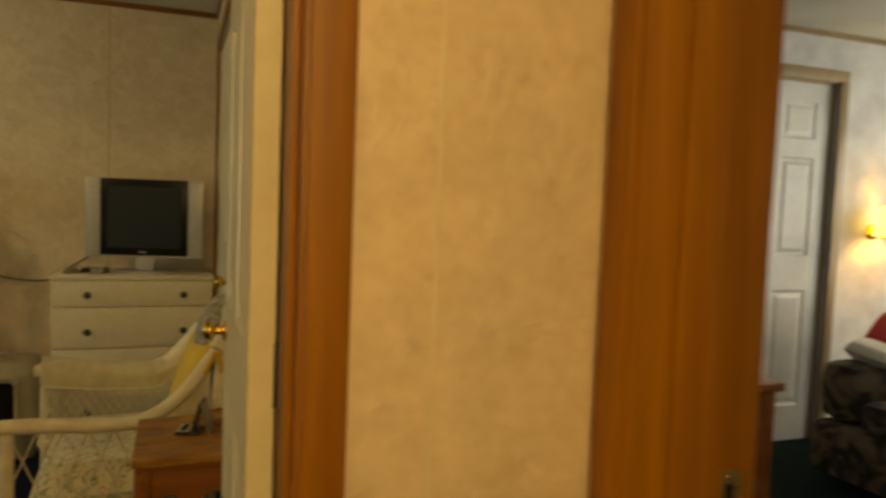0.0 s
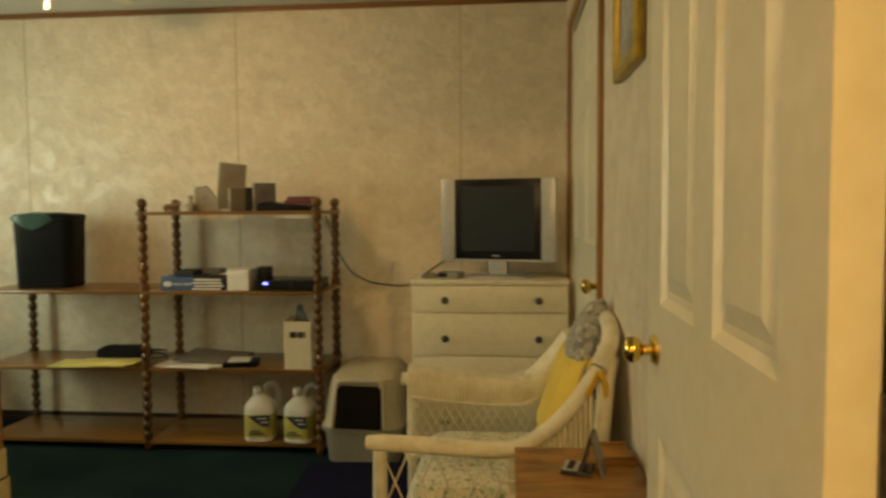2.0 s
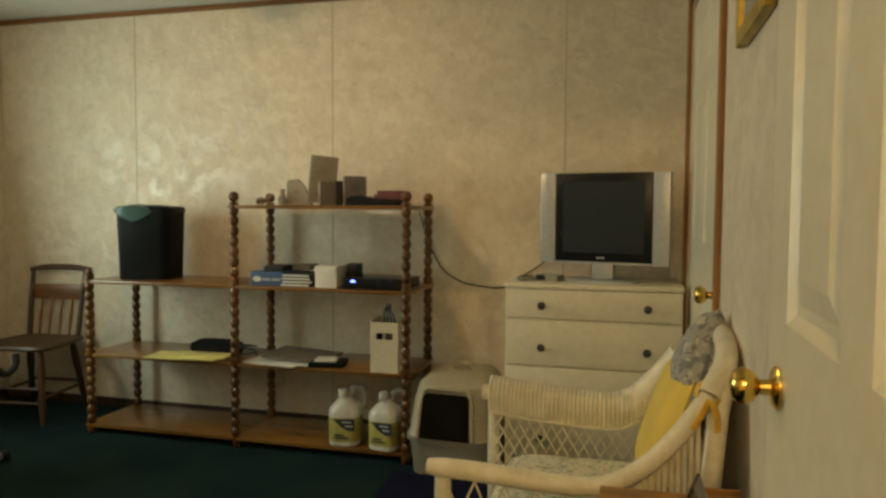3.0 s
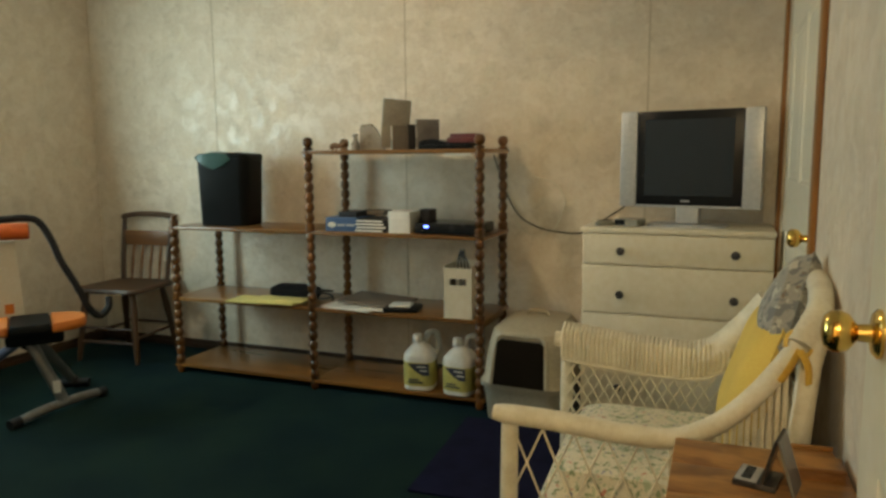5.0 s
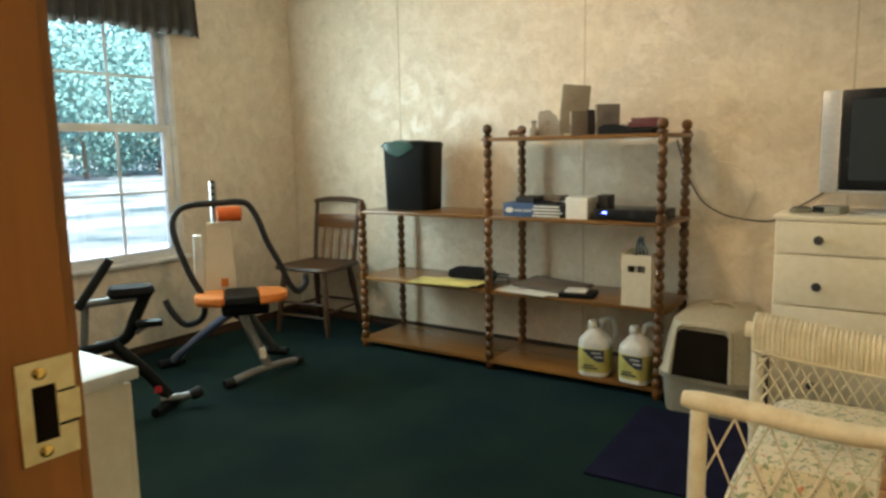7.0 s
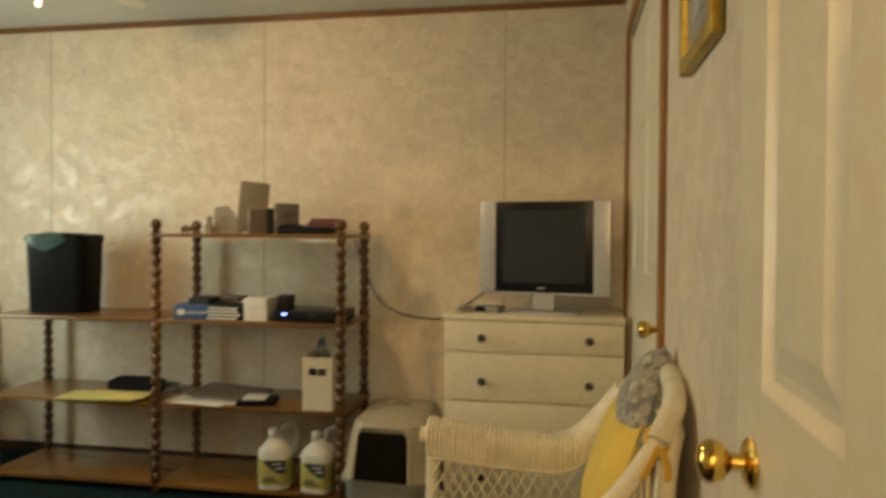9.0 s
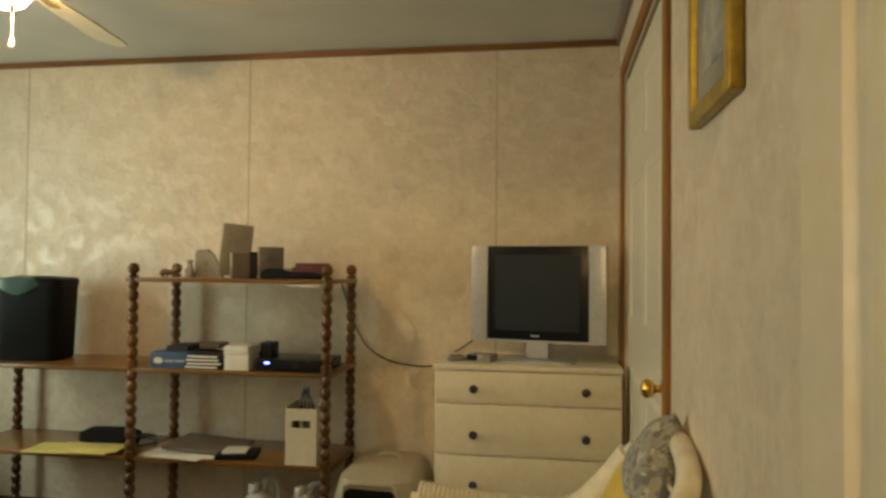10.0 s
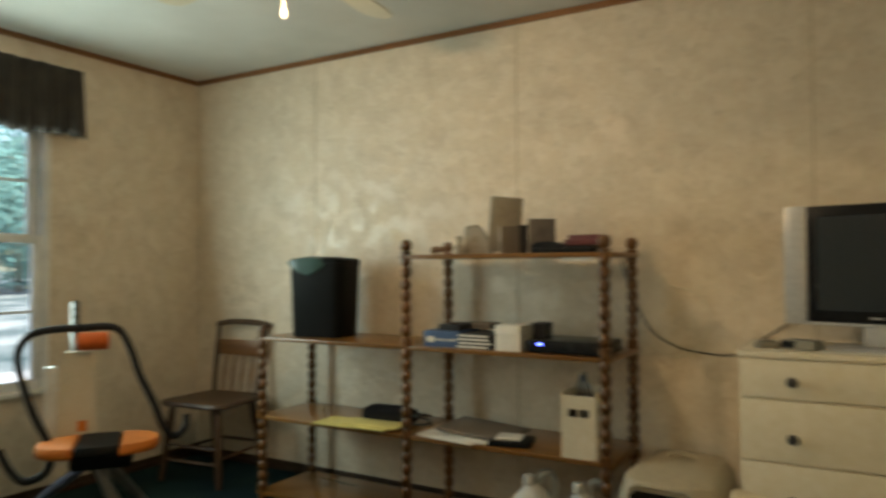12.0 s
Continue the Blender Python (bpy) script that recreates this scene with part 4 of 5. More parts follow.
def jug(x, y, turn):
    """A gallon jug: rounded square body, neck with white cap and a hollow side handle."""
    j = thing("jug", "white gallon jug with yellow-green label, on the bottom shelf", "jug", "jugs on the shelf", pose(x, y, S1, 0, 0, turn) @ Matrix.Diagonal((1, 1, 0.93, 1)))
    bm = bmesh.new()
    loft(bm, [(rounded(0.130, 0.130, 0.04), 0.0), (rounded(0.146, 0.146, 0.045), 0.008), (rounded(0.148, 0.148, 0.045), 0.17), (rounded(0.142, 0.142, 0.05), 0.19), (rounded(0.09, 0.10, 0.04), 0.222), (rounded(0.045, 0.045, 0.022), 0.240), (rounded(0.040, 0.040, 0.0199), 0.246)])
    body = local("body", bm, M["white"], j)
    bm = bmesh.new()
    lathe(bm, [(0.022, 0.244), (0.0225, 0.246), (0.021, 0.280), (0.019, 0.284), (0.001, 0.284)], 18, pose(-0.012, -0.01, 0))
    local("cap", bm, M["white"], j)
    bm = bmesh.new()
    tube(bm, smooth_line([(0.02, 0.01, 0.238), (0.035, 0.02, 0.285), (0.072, 0.03, 0.285), (0.082, 0.035, 0.22), (0.068, 0.03, 0.165)], 6), 0.015, 10)
    local("handle", bm, M["jug_clear"], j, "translucent handle")
    bm = bmesh.new()
    loft(bm, [(rounded(0.1495, 0.1495, 0.0455), 0.028), (rounded(0.1495, 0.1495, 0.0455), 0.150)])
    lab = local("label_band", bm, M["label_yellow"], j, "yellow-green printed label")
    bm = bmesh.new()
    prism(bm, [(-0.045, 0.145), (0.060, 0.148), (0.060, 0.088), (0.03, 0.085), (-0.005, 0.105)], -0.0775, -0.0752)
    local("print_patch", bm, M["label_dark"], lab, "dark blue printed patch")
    for k, (x0, x1, z) in enumerate(((0.0, 0.045, 0.128), (0.015, 0.052, 0.108), (-0.04, 0.01, 0.060), (-0.045, 0.03, 0.046))):
        bm = bmesh.new()
        box(bm, x0, -0.0785, z, x1, -0.0776 if k < 2 else -0.0752, z + 0.006)
        local("print_bar", bm, M["paper"] if k < 2 else M["label_dark"], lab)


jug(-1.215, 4.215, 8)
jug(-1.005, 4.205, -6)

# dresser
dresser = thing("dresser", "cream painted chest of drawers with dark round knobs", "dresser", m=pose(-0.063, 4.375, 0))
DW, DH = 0.375, 0.857
solid("body", M["cream"], dresser, -DW, -0.195, 0.045, DW, 0.205, DH - 0.022, bevel=0.004)
solid("top", M["cream"], dresser, -DW - 0.008, -0.212, DH - 0.0215, DW + 0.004, 0.207, DH, bevel=0.006)
solid("plinth", M["cream"], dresser, -DW + 0.01, -0.18, 0, DW - 0.01, 0.20, 0.0445, bevel=0.003)
for z0, z1, zk in ((0.704, 0.830, 0.762), (0.496, 0.697, 0.578), (0.289, 0.489, 0.378), (0.082, 0.282, 0.176)):
    dr = solid("drawer", M["cream"], dresser, -DW + 0.006, -0.212, z0, DW - 0.006, -0.1955, z1, bevel=0.005)
    for x in (-0.212, 0.233):
        bm = bmesh.new()
        lathe(bm, [(0.006, 0), (0.006, 0.010), (0.015, 0.014), (0.0175, 0.021), (0.013, 0.027), (0.001, 0.028)], 18, pose(x, -0.2122, zk, 90, 0, 0))
        local("knob", bm, M["knob"], dr, "dark metal knob")

# television
tv = thing("television", "silver flat-screen television with side speakers, switched off", "television", m=pose(-0.022, 4.335, DH, 0, 0, -11) @ Matrix.Diagonal((1.05, 1, 1.02, 1)))
bm = bmesh.new()
loft(bm, [(rounded(0.30, 0.17, 0.03), 0.0), (rounded(0.30, 0.17, 0.03), 0.008), (rounded(0.285, 0.155, 0.03), 0.012)])
local("base", bm, M["silver"], tv)
solid("neck", M["silver"], tv, -0.045, -0.02, 0.0122, 0.045, 0.03, 0.095, bevel=0.008)
solid("back", M["black"], tv, -0.20, 0.0, 0.10, 0.20, 0.075, 0.44, bevel=0.02)
solid("bezel", M["bezel"], tv, -0.206, -0.030, 0.088, 0.206, 0.005, 0.478, bevel=0.006)
solid("screen", M["screen"], tv, -0.172, -0.0315, 0.128, 0.172, -0.0298, 0.440, bevel=0)
solid("lower_edge", M["silver"], tv, -0.206, -0.032, 0.078, 0.206, 0.004, 0.0876, bevel=0.003)
solid("emblem", M["silver"], tv, -0.024, -0.0318, 0.103, 0.010, -0.0303, 0.109, bevel=0)
for s in (-1, 1):
    lo, hi = sorted((s * 0.2064, s * 0.276))
    sp = solid("speaker", M["silver"], tv, lo, -0.032, 0.078, hi, 0.015, 0.480, bevel=0.008)
for x in (0.03, 0.14):
    solid("button", M["black"], tv, x - 0.17, -0.0322, 0.112, x - 0.162, -0.0303, 0.115, bevel=0)

mouse_ = thing("remote_control", "small grey remote control lying on the dresser", "remote", m=pose(-0.360, 4.275, DH, 0, 0, 35))
bm = bmesh.new()
loft(bm, [(rounded(0.085, 0.045, 0.02), 0), (rounded(0.09, 0.05, 0.022), 0.012), (rounded(0.06, 0.03, 0.014), 0.024)])
local("body", bm, M["taupe_dark"], mouse_)
solid("button_pad", M["black"], mouse_, -0.03, -0.012, 0.0235, 0.02, 0.012, 0.0252, bevel=0)
adapter = thing("adapter", "small grey adapter box with a dark face on the dresser", "electronics", m=pose(-0.255, 4.29, DH, 0, 0, -20))
solid("case", M["taupe_dark"], adapter, -0.055, -0.04, 0, 0.055, 0.04, 0.032, bevel=0.008)
solid("face", M["black"], adapter, -0.052, -0.0412, 0.006, -0.005, -0.0398, 0.028, bevel=0.0)
solid("paper_sheet", M["paper"], thing("leaflet", "white leaflet lying by the television", "paper", m=pose(-0.10, 4.245, DH, 0, 0, 4)), -0.10, -0.04, 0, 0.10, 0.04, 0.002, bevel=0.0)
wire = thing("cable", "thin black cable hanging along the wall to the dresser", "cable", m=pose(0, 0, 0))
bm = bmesh.new()
tube(bm, smooth_line([(-0.965, 4.592, 1.168), (-0.91, 4.592, 1.005), (-0.84, 4.592, 0.875), (-0.75, 4.592, 0.815), (-0.664, 4.592, 0.793), (-0.53, 4.592, 0.786), (-0.45, 4.592, 0.832), (-0.345, 4.592, 0.90), (-0.27, 4.57, 0.955), (-0.18, 4.44, 1.00), (-0.15, 4.41, 1.02)], 6), 0.0032, 7)
local("strand", bm, M["cable"], wire)
wire2 = thing("cable", "pale cable looping down the wall beside the shelf", "cable", m=pose(0, 0, 0))
bm = bmesh.new()
tube(bm, smooth_line([(-0.86, 4.592, 0.86), (-0.82, 4.592, 0.80), (-0.74, 4.592, 0.765), (-0.66, 4.592, 0.80), (-0.62, 4.592, 0.87), (-0.60, 4.592, 0.95), (-0.66, 4.592, 1.03), (-0.76, 4.592, 1.06)], 6), 0.003, 6)
local("strand", bm, M["ivory"], wire2)

# cat litter box
litter = thing("litter_box", "taupe hooded cat litter box with dark opening", "litter box", m=pose(-0.655, 4.245, 0, 0, 0, -4))
bm = bmesh.new()
loft(bm, [(rounded(0.34, 0.42, 0.06), 0.0), (rounded(0.37, 0.45, 0.07), 0.15), (rounded(0.40, 0.48, 0.08), 0.155), (rounded(0.40, 0.48, 0.08), 0.175)])
local("tray", bm, M["taupe_dark"], litter, "grey lower tray")
bm = bmesh.new()
prof = [(0.395, 0.475, 0.08, 0.1755, 0), (0.375, 0.455, 0.08, 0.20, 0), (0.345, 0.42, 0.08, 0.33, 0.005), (0.320, 0.38, 0.08, 0.395, 0.012), (0.26, 0.30, 0.07, 0.428, 0.04), (0.12, 0.15, 0.04, 0.436, 0.04)]
loft(bm, [([(x, y + dy) for x, y in rounded(w, d, r)], z) for w, d, r, z, dy in prof])
local("hood", bm, M["taupe"], litter, "taupe plastic hood")
# flat dark plate paints the shade inside the hood's entrance
bm = bmesh.new()
prism(bm, [(-0.115, 0.178), (0.115, 0.178), (0.105, 0.36), (0.088, 0.375), (-0.088, 0.375), (-0.105, 0.36)], -0.006, 0.004, pose(0, -0.206, 0, -8, 0, 0) @ Matrix.Translation((0, -0.0, 0)) )
bmesh.ops.translate(bm, vec=(0, -0.062, 0), verts=bm.verts)
local("opening", bm, M["hole"], litter, "entrance opening, its inner shade painted as a dark plate")
bm = bmesh.new()
tube(bm, [(x, y, z) for x, y, z in ((-0.125, -0.243, 0.178), (-0.118, -0.222, 0.30), (-0.108, -0.205, 0.375), (-0.088, -0.199, 0.390), (0.088, -0.199, 0.390), (0.108, -0.205, 0.375), (0.118, -0.222, 0.30), (0.125, -0.243, 0.178))], 0.011, 8)
local("opening_rim", bm, M["taupe"], litter)
bm = bmesh.new()
tube(bm, smooth_line([(-0.05, 0.04, 0.434), (-0.03, 0.04, 0.452), (0.03, 0.04, 0.452), (0.05, 0.04, 0.434)], 5), 0.008, 8)
local("carry_handle", bm, M["taupe"], litter)

floor_mat = thing("floor_mat", "navy blue floor mat on the carpet", "mat", m=pose(-0.53, 3.66, 0, 0, 0, 3))
bm = bmesh.new()
box(bm, -0.36, -0.36, 0.0, 0.36, 0.38, 0.010, bevel=0.004)
local("mat_body", bm, M["mat"], floor_mat)

# ---- wicker armchair; it faces the shelf side, its back to the closet wall ----
wicker = thing("wicker_armchair", "white painted wicker armchair with lattice sides", "armchair", m=pose(0.013, 0, 0) @ Matrix.Diagonal((1.05, 1, 0.975, 1)))
YN, YFAR = 2.615, 3.255


def arm_line(y, lift=0.0, curl=0.0):
    return [(-0.345, y, 0.600 + lift), (-0.22, y, 0.597 + lift), (-0.08, y, 0.588 + lift), (0.02, y, 0.592 + lift), (0.10, y + curl * 0.2, 0.632 + lift), (0.17, y + curl * 0.5, 0.705 + lift), (0.235, y + curl, 0.80 + lift * 0.7)]


def wpart(name, bm, mat="wicker", label="", parent=None):
    return local(name, bm, M[mat], parent or wicker, label)


bm = bmesh.new()
near = smooth_line(arm_line(YN, 0.0, 0.05), 6)
tube(bm, near, [0.018, 0.022] + [0.0235] * 10 + [0.0235 - 0.0002 * k for k in range(len(near) - 12)], 12, flat=0.9)
wpart("arm", bm)
bm = bmesh.new()
far = smooth_line(arm_line(YFAR, 0.015, -0.05), 6)
tube(bm, far, 0.024, 12)
wpart("arm", bm)
bm = bmesh.new()
back = smooth_line([(0.235, YN + 0.05, 0.80), (0.270, YN + 0.10, 0.86), (0.283, YN + 0.20, 0.885), (0.286, (YN + YFAR) / 2, 0.895), (0.283, YFAR - 0.20, 0.885), (0.270, YFAR - 0.10, 0.86), (0.235, YFAR - 0.05, 0.80)], 6)
tube(bm, back, 0.024, 12)
wpart("back_rim", bm)
# rolled woven far arm: ribs bent over the arm, front to back
for k in range(44):
    x = -0.315 + 0.0122 * k
    z = 0.628 + 0.030 * ((0.03 - x) / 0.345) ** 1.6 if x < 0.03 else 0.628 + 0.95 * (x - 0.03) ** 1.30
    bm = bmesh.new()
    tube(bm, [(x, YFAR - 0.052, z - 0.085), (x, YFAR - 0.056, z - 0.035), (x, YFAR - 0.040, z - 0.003), (x, YFAR - 0.008, z + 0.010), (x, YFAR + 0.030, z + 0.002), (x, YFAR + 0.048, z - 0.035)], 0.0064, 6)
    wpart("rib", bm)
bm = bmesh.new()
core = smooth_line([(-0.318, YFAR - 0.004, 0.612), (-0.15, YFAR - 0.004, 0.590), (0.02, YFAR - 0.004, 0.584), (0.10, YFAR - 0.012, 0.622), (0.17, YFAR - 0.025, 0.700), (0.225, YFAR - 0.045, 0.782)], 5)
tube(bm, core, 0.046, 12, flat=0.95)
wpart("arm_roll", bm)
bm = bmesh.new()
tube(bm, smooth_line([(-0.315, YFAR - 0.054, 0.566), (-0.15, YFAR - 0.054, 0.548), (0.04, YFAR - 0.054, 0.542), (0.11, YFAR - 0.054, 0.575)], 5), 0.0055, 8)
wpart("band", bm)
# front posts, rear posts, rails
for y in (YN, YFAR):
    bm = bmesh.new()
    tube(bm, [(-0.315, y, 0.0), (-0.315, y, 0.05), (-0.312, y, 0.30), (-0.312, y, 0.32), (-0.310, y, 0.58)], [0.014, 0.014, 0.016, 0.019, 0.018], 12)
    wpart("front_leg", bm)
    bm = bmesh.new()
    lathe(bm, [(0.018, -0.014), (0.026, -0.008), (0.026, 0.008), (0.018, 0.014)], 14, pose(-0.312, y, 0.335))
    wpart("wrap", bm)
    bm = bmesh.new()
    tube(bm, smooth_line([(0.20, y, 0.0), (0.215, y, 0.25), (0.235, y + (0.03 if y == YN else -0.03), 0.52), (0.262, y + (0.07 if y == YN else -0.07), 0.83)], 5), 0.021, 10)
    wpart("rear_leg", bm)
    for z in (0.075, 0.335):
        bm = bmesh.new()
        tube(bm, smooth_line([(-0.312, y, z + 0.004), (-0.05, y, z - 0.012), (0.21, y, z)], 5), 0.011, 8)
        wpart("side_rail", bm)
for x in (-0.312, 0.21):
    bm = bmesh.new()
    tube(bm, [(x, YN, 0.20), (x, YFAR, 0.20)], 0.014, 8)
    wpart("cross_rail", bm)


def lattice(y, z0, z1, pitch, lean):
    """Crossing canes of one side, cut to the panel."""
    x0, x1 = -0.305, 0.205
    for s in (1, -1):
        k = -8
        while k < 16:
            xb = x0 + k * pitch
            pts = [(xb, z0), (xb + s * (z1 - z0) * lean, z1)]
            (xa, za), (xc, zc) = pts
            dx = xc - xa
            t0, t1 = 0.0, 1.0
            for lim, sign in ((x0, 1), (x1, -1)):
                if abs(dx) > 1e-6:
                    t = (lim - xa) / dx
                    if (dx * sign) > 0:
                        t0 = max(t0, t)
                    else:
                        t1 = min(t1, t)
            k += 1
            if t1 - t0 < 0.12:
                continue
            bm = bmesh.new()
            tube(bm, [(xa + dx * t0, y + 0.003 * s, z0 + (z1 - z0) * t0), (xa + dx * t1, y + 0.003 * s, z0 + (z1 - z0) * t1)], 0.0030 if y > 3 else 0.0024, 6)
            wpart("cane", bm)


lattice(YN, 0.08, 0.58, 0.066, 0.40)
lattice(YFAR - 0.045, 0.335, 0.550, 0.031, 0.55)
# woven panel between the near arm, the seat and the rear leg
for k in range(17):
    x = 0.015 + 0.0125 * k
    top = 0.588 + max(0.0, x - 0.04) ** 1.25 * 1.35
    bm = bmesh.new()
    tube(bm, [(x, YN + 0.012 + 0.003 * (k % 2), 0.30), (x, YN + 0.016 + 0.003 * (k % 2), 0.46), (x, YN + 0.018 + 0.20 * max(0.0, x - 0.10), top)], 0.0052, 6)
    wpart("cane", bm)
for k in range(7):
    z = 0.33 + 0.042 * k
    bm = bmesh.new()
    tube(bm, [(0.0 + 0.10 * max(0.0, z - 0.58), YN + 0.009, z), (0.215, YN + 0.012 + 0.06 * (z - 0.33), z)], 0.0045, 6)
    wpart("cane", bm)
# woven back: upright and level canes
for k in range(42):
    u = k / 41
    y = YN + 0.07 + (YFAR - YN - 0.14) * u
    top = 0.78 + 0.10 * math.sin(math.pi * (0.12 + 0.76 * u))
    bm = bmesh.new()
    tube(bm, [(0.215, y, 0.30), (0.245, y, 0.60), (0.282, y, top)], 0.006, 6)
    wpart("cane", bm)
for k in range(9):
    z = 0.42 + 0.05 * k
    bm = bmesh.new()
    tube(bm, [(0.222 + 0.06 * (z - 0.3), YN + 0.05, z), (0.228 + 0.06 * (z - 0.3), YFAR - 0.05, z)], 0.005, 6)
    wpart("cane", bm)
bm = bmesh.new()
box(bm, -0.300, YN + 0.02, 0.20, 0.20, YFAR - 0.06, 0.245, bevel=0.01)
wpart("seat_deck", bm)

seat_cushion = thing("seat_cushion", "thick white floral seat cushion in the wicker chair", "cushion", m=pose(-0.025, 2.915, 0.243))
bm = bmesh.new()
pillow(bm, 0.50, 0.568, 0.222, pose(0, 0.004, 0.110), pinch=0.22)
local("stuffing", bm, M["floral"], seat_cushion)
skirt = thing("cloth_cover", "white floral cloth folded under the wicker chair seat", "cloth", m=pose(-0.025, 2.915, 0))
bm = bmesh.new()
box(bm, -0.235, -0.262, 0.0, 0.235, 0.25, 0.195, bevel=0.02)
local("fold", bm, M["floral"], skirt)
yellow = thing("pillow", "yellow throw pillow leaning in the wicker chair", "pillow", m=pose(0.192, 2.985, 0.462, 0, 0, 0))
bm = bmesh.new()
pillow(bm, 0.34, 0.38, 0.095, pose(0, 0, 0.160, 0, -72, 0), pinch=0.42)
local("stuffing", bm, M["yellow"], yellow)
grey = thing("pillow", "grey floral pillow propped on the chair back", "pillow", m=pose(0.252, 2.97, 0.615, 0, 0, 0))
bm = bmesh.new()
pillow(bm, 0.27, 0.27, 0.10, pose(0, 0, 0.150, 0, -72, 0) @ pose(0, 0, 0, 0, 0, 35), pinch=0.42)
local("stuffing", bm, M["grey_floral"], grey)
bow = thing("ribbon", "golden ribbon tied round the chair frame", "ribbon", m=pose(0.259, 2.665, 0.783) @ Matrix.Scale(0.72, 4))
bm = bmesh.new()
tube(bm, [(0.034 * math.cos(a), 0.034 * math.sin(a) * 0.5, 0.034 * math.sin(a)) for a in np.linspace(0, 6.2, 16)], 0.011, 6, flat=0.4)
local("loop", bm, M["ribbon"], bow)
for s in (-1, 1):
    bm = bmesh.new()
    tube(bm, smooth_line([(0.0, -0.03, -0.01), (-0.02 * s, -0.045, -0.05), (-0.035 * s - 0.01, -0.04, -0.10)], 5), 0.014, 6, flat=0.25)
    local("tail", bm, M["ribbon"], bow)

# ---- oak side table and what stands on it ----
table = thing("side_table", "small oak side table with scalloped apron", "table", m=pose(0.185, 2.385, 0))
TZ = 0.60
for k, (y0, y1) in enumerate(((-0.180, -0.062), (-0.061, 0.060), (0.061, 0.180))):
    solid("board", M["oak"], table, -0.145, y0, TZ - 0.022, 0.145, y1, TZ, bevel=0.003)
solid("edge_band", M["pine"], table, -0.135, -0.168, TZ - 0.036, 0.135, 0.168, TZ - 0.0222, bevel=0.004)
for x in (-0.118, 0.118):
    for y in (-0.150, 0.150):
        bm = bmesh.new()
        lathe(bm, [(0.012, 0), (0.016, 0.03), (0.013, 0.07), (0.021, 0.12), (0.021, 0.30), (0.014, 0.34), (0.022, 0.38), (0.022, TZ - 0.037)], 14, pose(x, y, 0))
        local("leg", bm, M["pine"], table)
scallop = [(-0.112, TZ - 0.037), (0.112, TZ - 0.037), (0.112, TZ - 0.17)] + [(0.112 - 0.224 * k / 16, TZ - 0.15 + 0.055 * abs(math.sin(2.0 * math.pi * k / 16)) - 0.01) for k in range(1, 16)] + [(-0.112, TZ - 0.17)]
for y in (-0.150, 0.142):
    bm = bmesh.new()
    prism(bm, scallop, y - 0.006, y + 0.006)
    local("apron", bm, M["pine"], table)
for x in (-0.118, 0.118):
    solid("side_apron", M["pine"], table, x - 0.006, -0.140, TZ - 0.16, x + 0.006, 0.132, TZ - 0.037, bevel=0.002)

clock = thing("desk_clock", "small folding metal desk clock on the side table", "clock", m=pose(0.190, 2.405, TZ, 0, 0, -14) @ Matrix.Scale(0.85, 4))
solid("base", M["knob"], clock, -0.050, -0.040, 0.0, 0.030, 0.045, 0.012, bevel=0.003)
solid("keypad", M["silver"], clock, -0.047, -0.036, 0.0122, -0.006, 0.040, 0.015, bevel=0.001, label="pale panel with small keys")
for k in range(5):
    solid("key", M["black"], clock, -0.036, -0.028 + 0.013 * k, 0.0151, -0.018, -0.020 + 0.013 * k, 0.0165, bevel=0)
bm = bmesh.new()
prism(bm, [(0.000, 0.012), (0.006, 0.012), (0.030, 0.105), (0.024, 0.105)], -0.040, 0.045)
local("face_plate", bm, M["knob"], clock, "dark upright plate")
bm = bmesh.new()
prism(bm, [(0.058, 0.0), (0.064, 0.0), (0.032, 0.104), (0.027, 0.104)], -0.035, 0.040)
local("stand", bm, M["steel"], clock)
tray = thing("wooden_tray", "small flat wooden tray on the side table", "tray", m=pose(0.272, 2.50, TZ, 0, 0, 4))
solid("board", M["oak"], tray, -0.050, -0.055, 0.0, 0.045, 0.055, 0.014, bevel=0.004)
for y in (-0.055, 0.049):
    solid("lip", M["oak"], tray, -0.050, y, 0.0142, 0.045, y + 0.006, 0.022, bevel=0.002)

# ---- picture on the closet wall ----
pic = thing("framed_picture", "gilt-framed landscape picture hanging on the wall", "picture", m=pose(XR, 2.625, 1.80))
PW, PH = 0.172, 0.265
solid("mount", M["mount"], pic, -0.012, -PW + 0.03, -PH + 0.03, -0.006, PW - 0.03, PH - 0.03, bevel=0)
solid("print", M["print"], pic, -0.0135, -PW + 0.085, -PH + 0.09, -0.0122, PW - 0.085, PH - 0.09, bevel=0)
for n, bx in (("frame_side", (-0.026, -PW, -PH, -0.0005, -PW + 0.036, PH)), ("frame_side", (-0.026, PW - 0.036, -PH, -0.0005, PW, PH)), ("frame_rail", (-0.0255, -PW + 0.036, -PH, -0.0005, PW - 0.036, -PH + 0.036)), ("frame_rail", (-0.0255, -PW + 0.036, PH - 0.036, -0.0005, PW - 0.036, PH))):
    solid(n, M["gold"], pic, *bx, bevel=0.007)

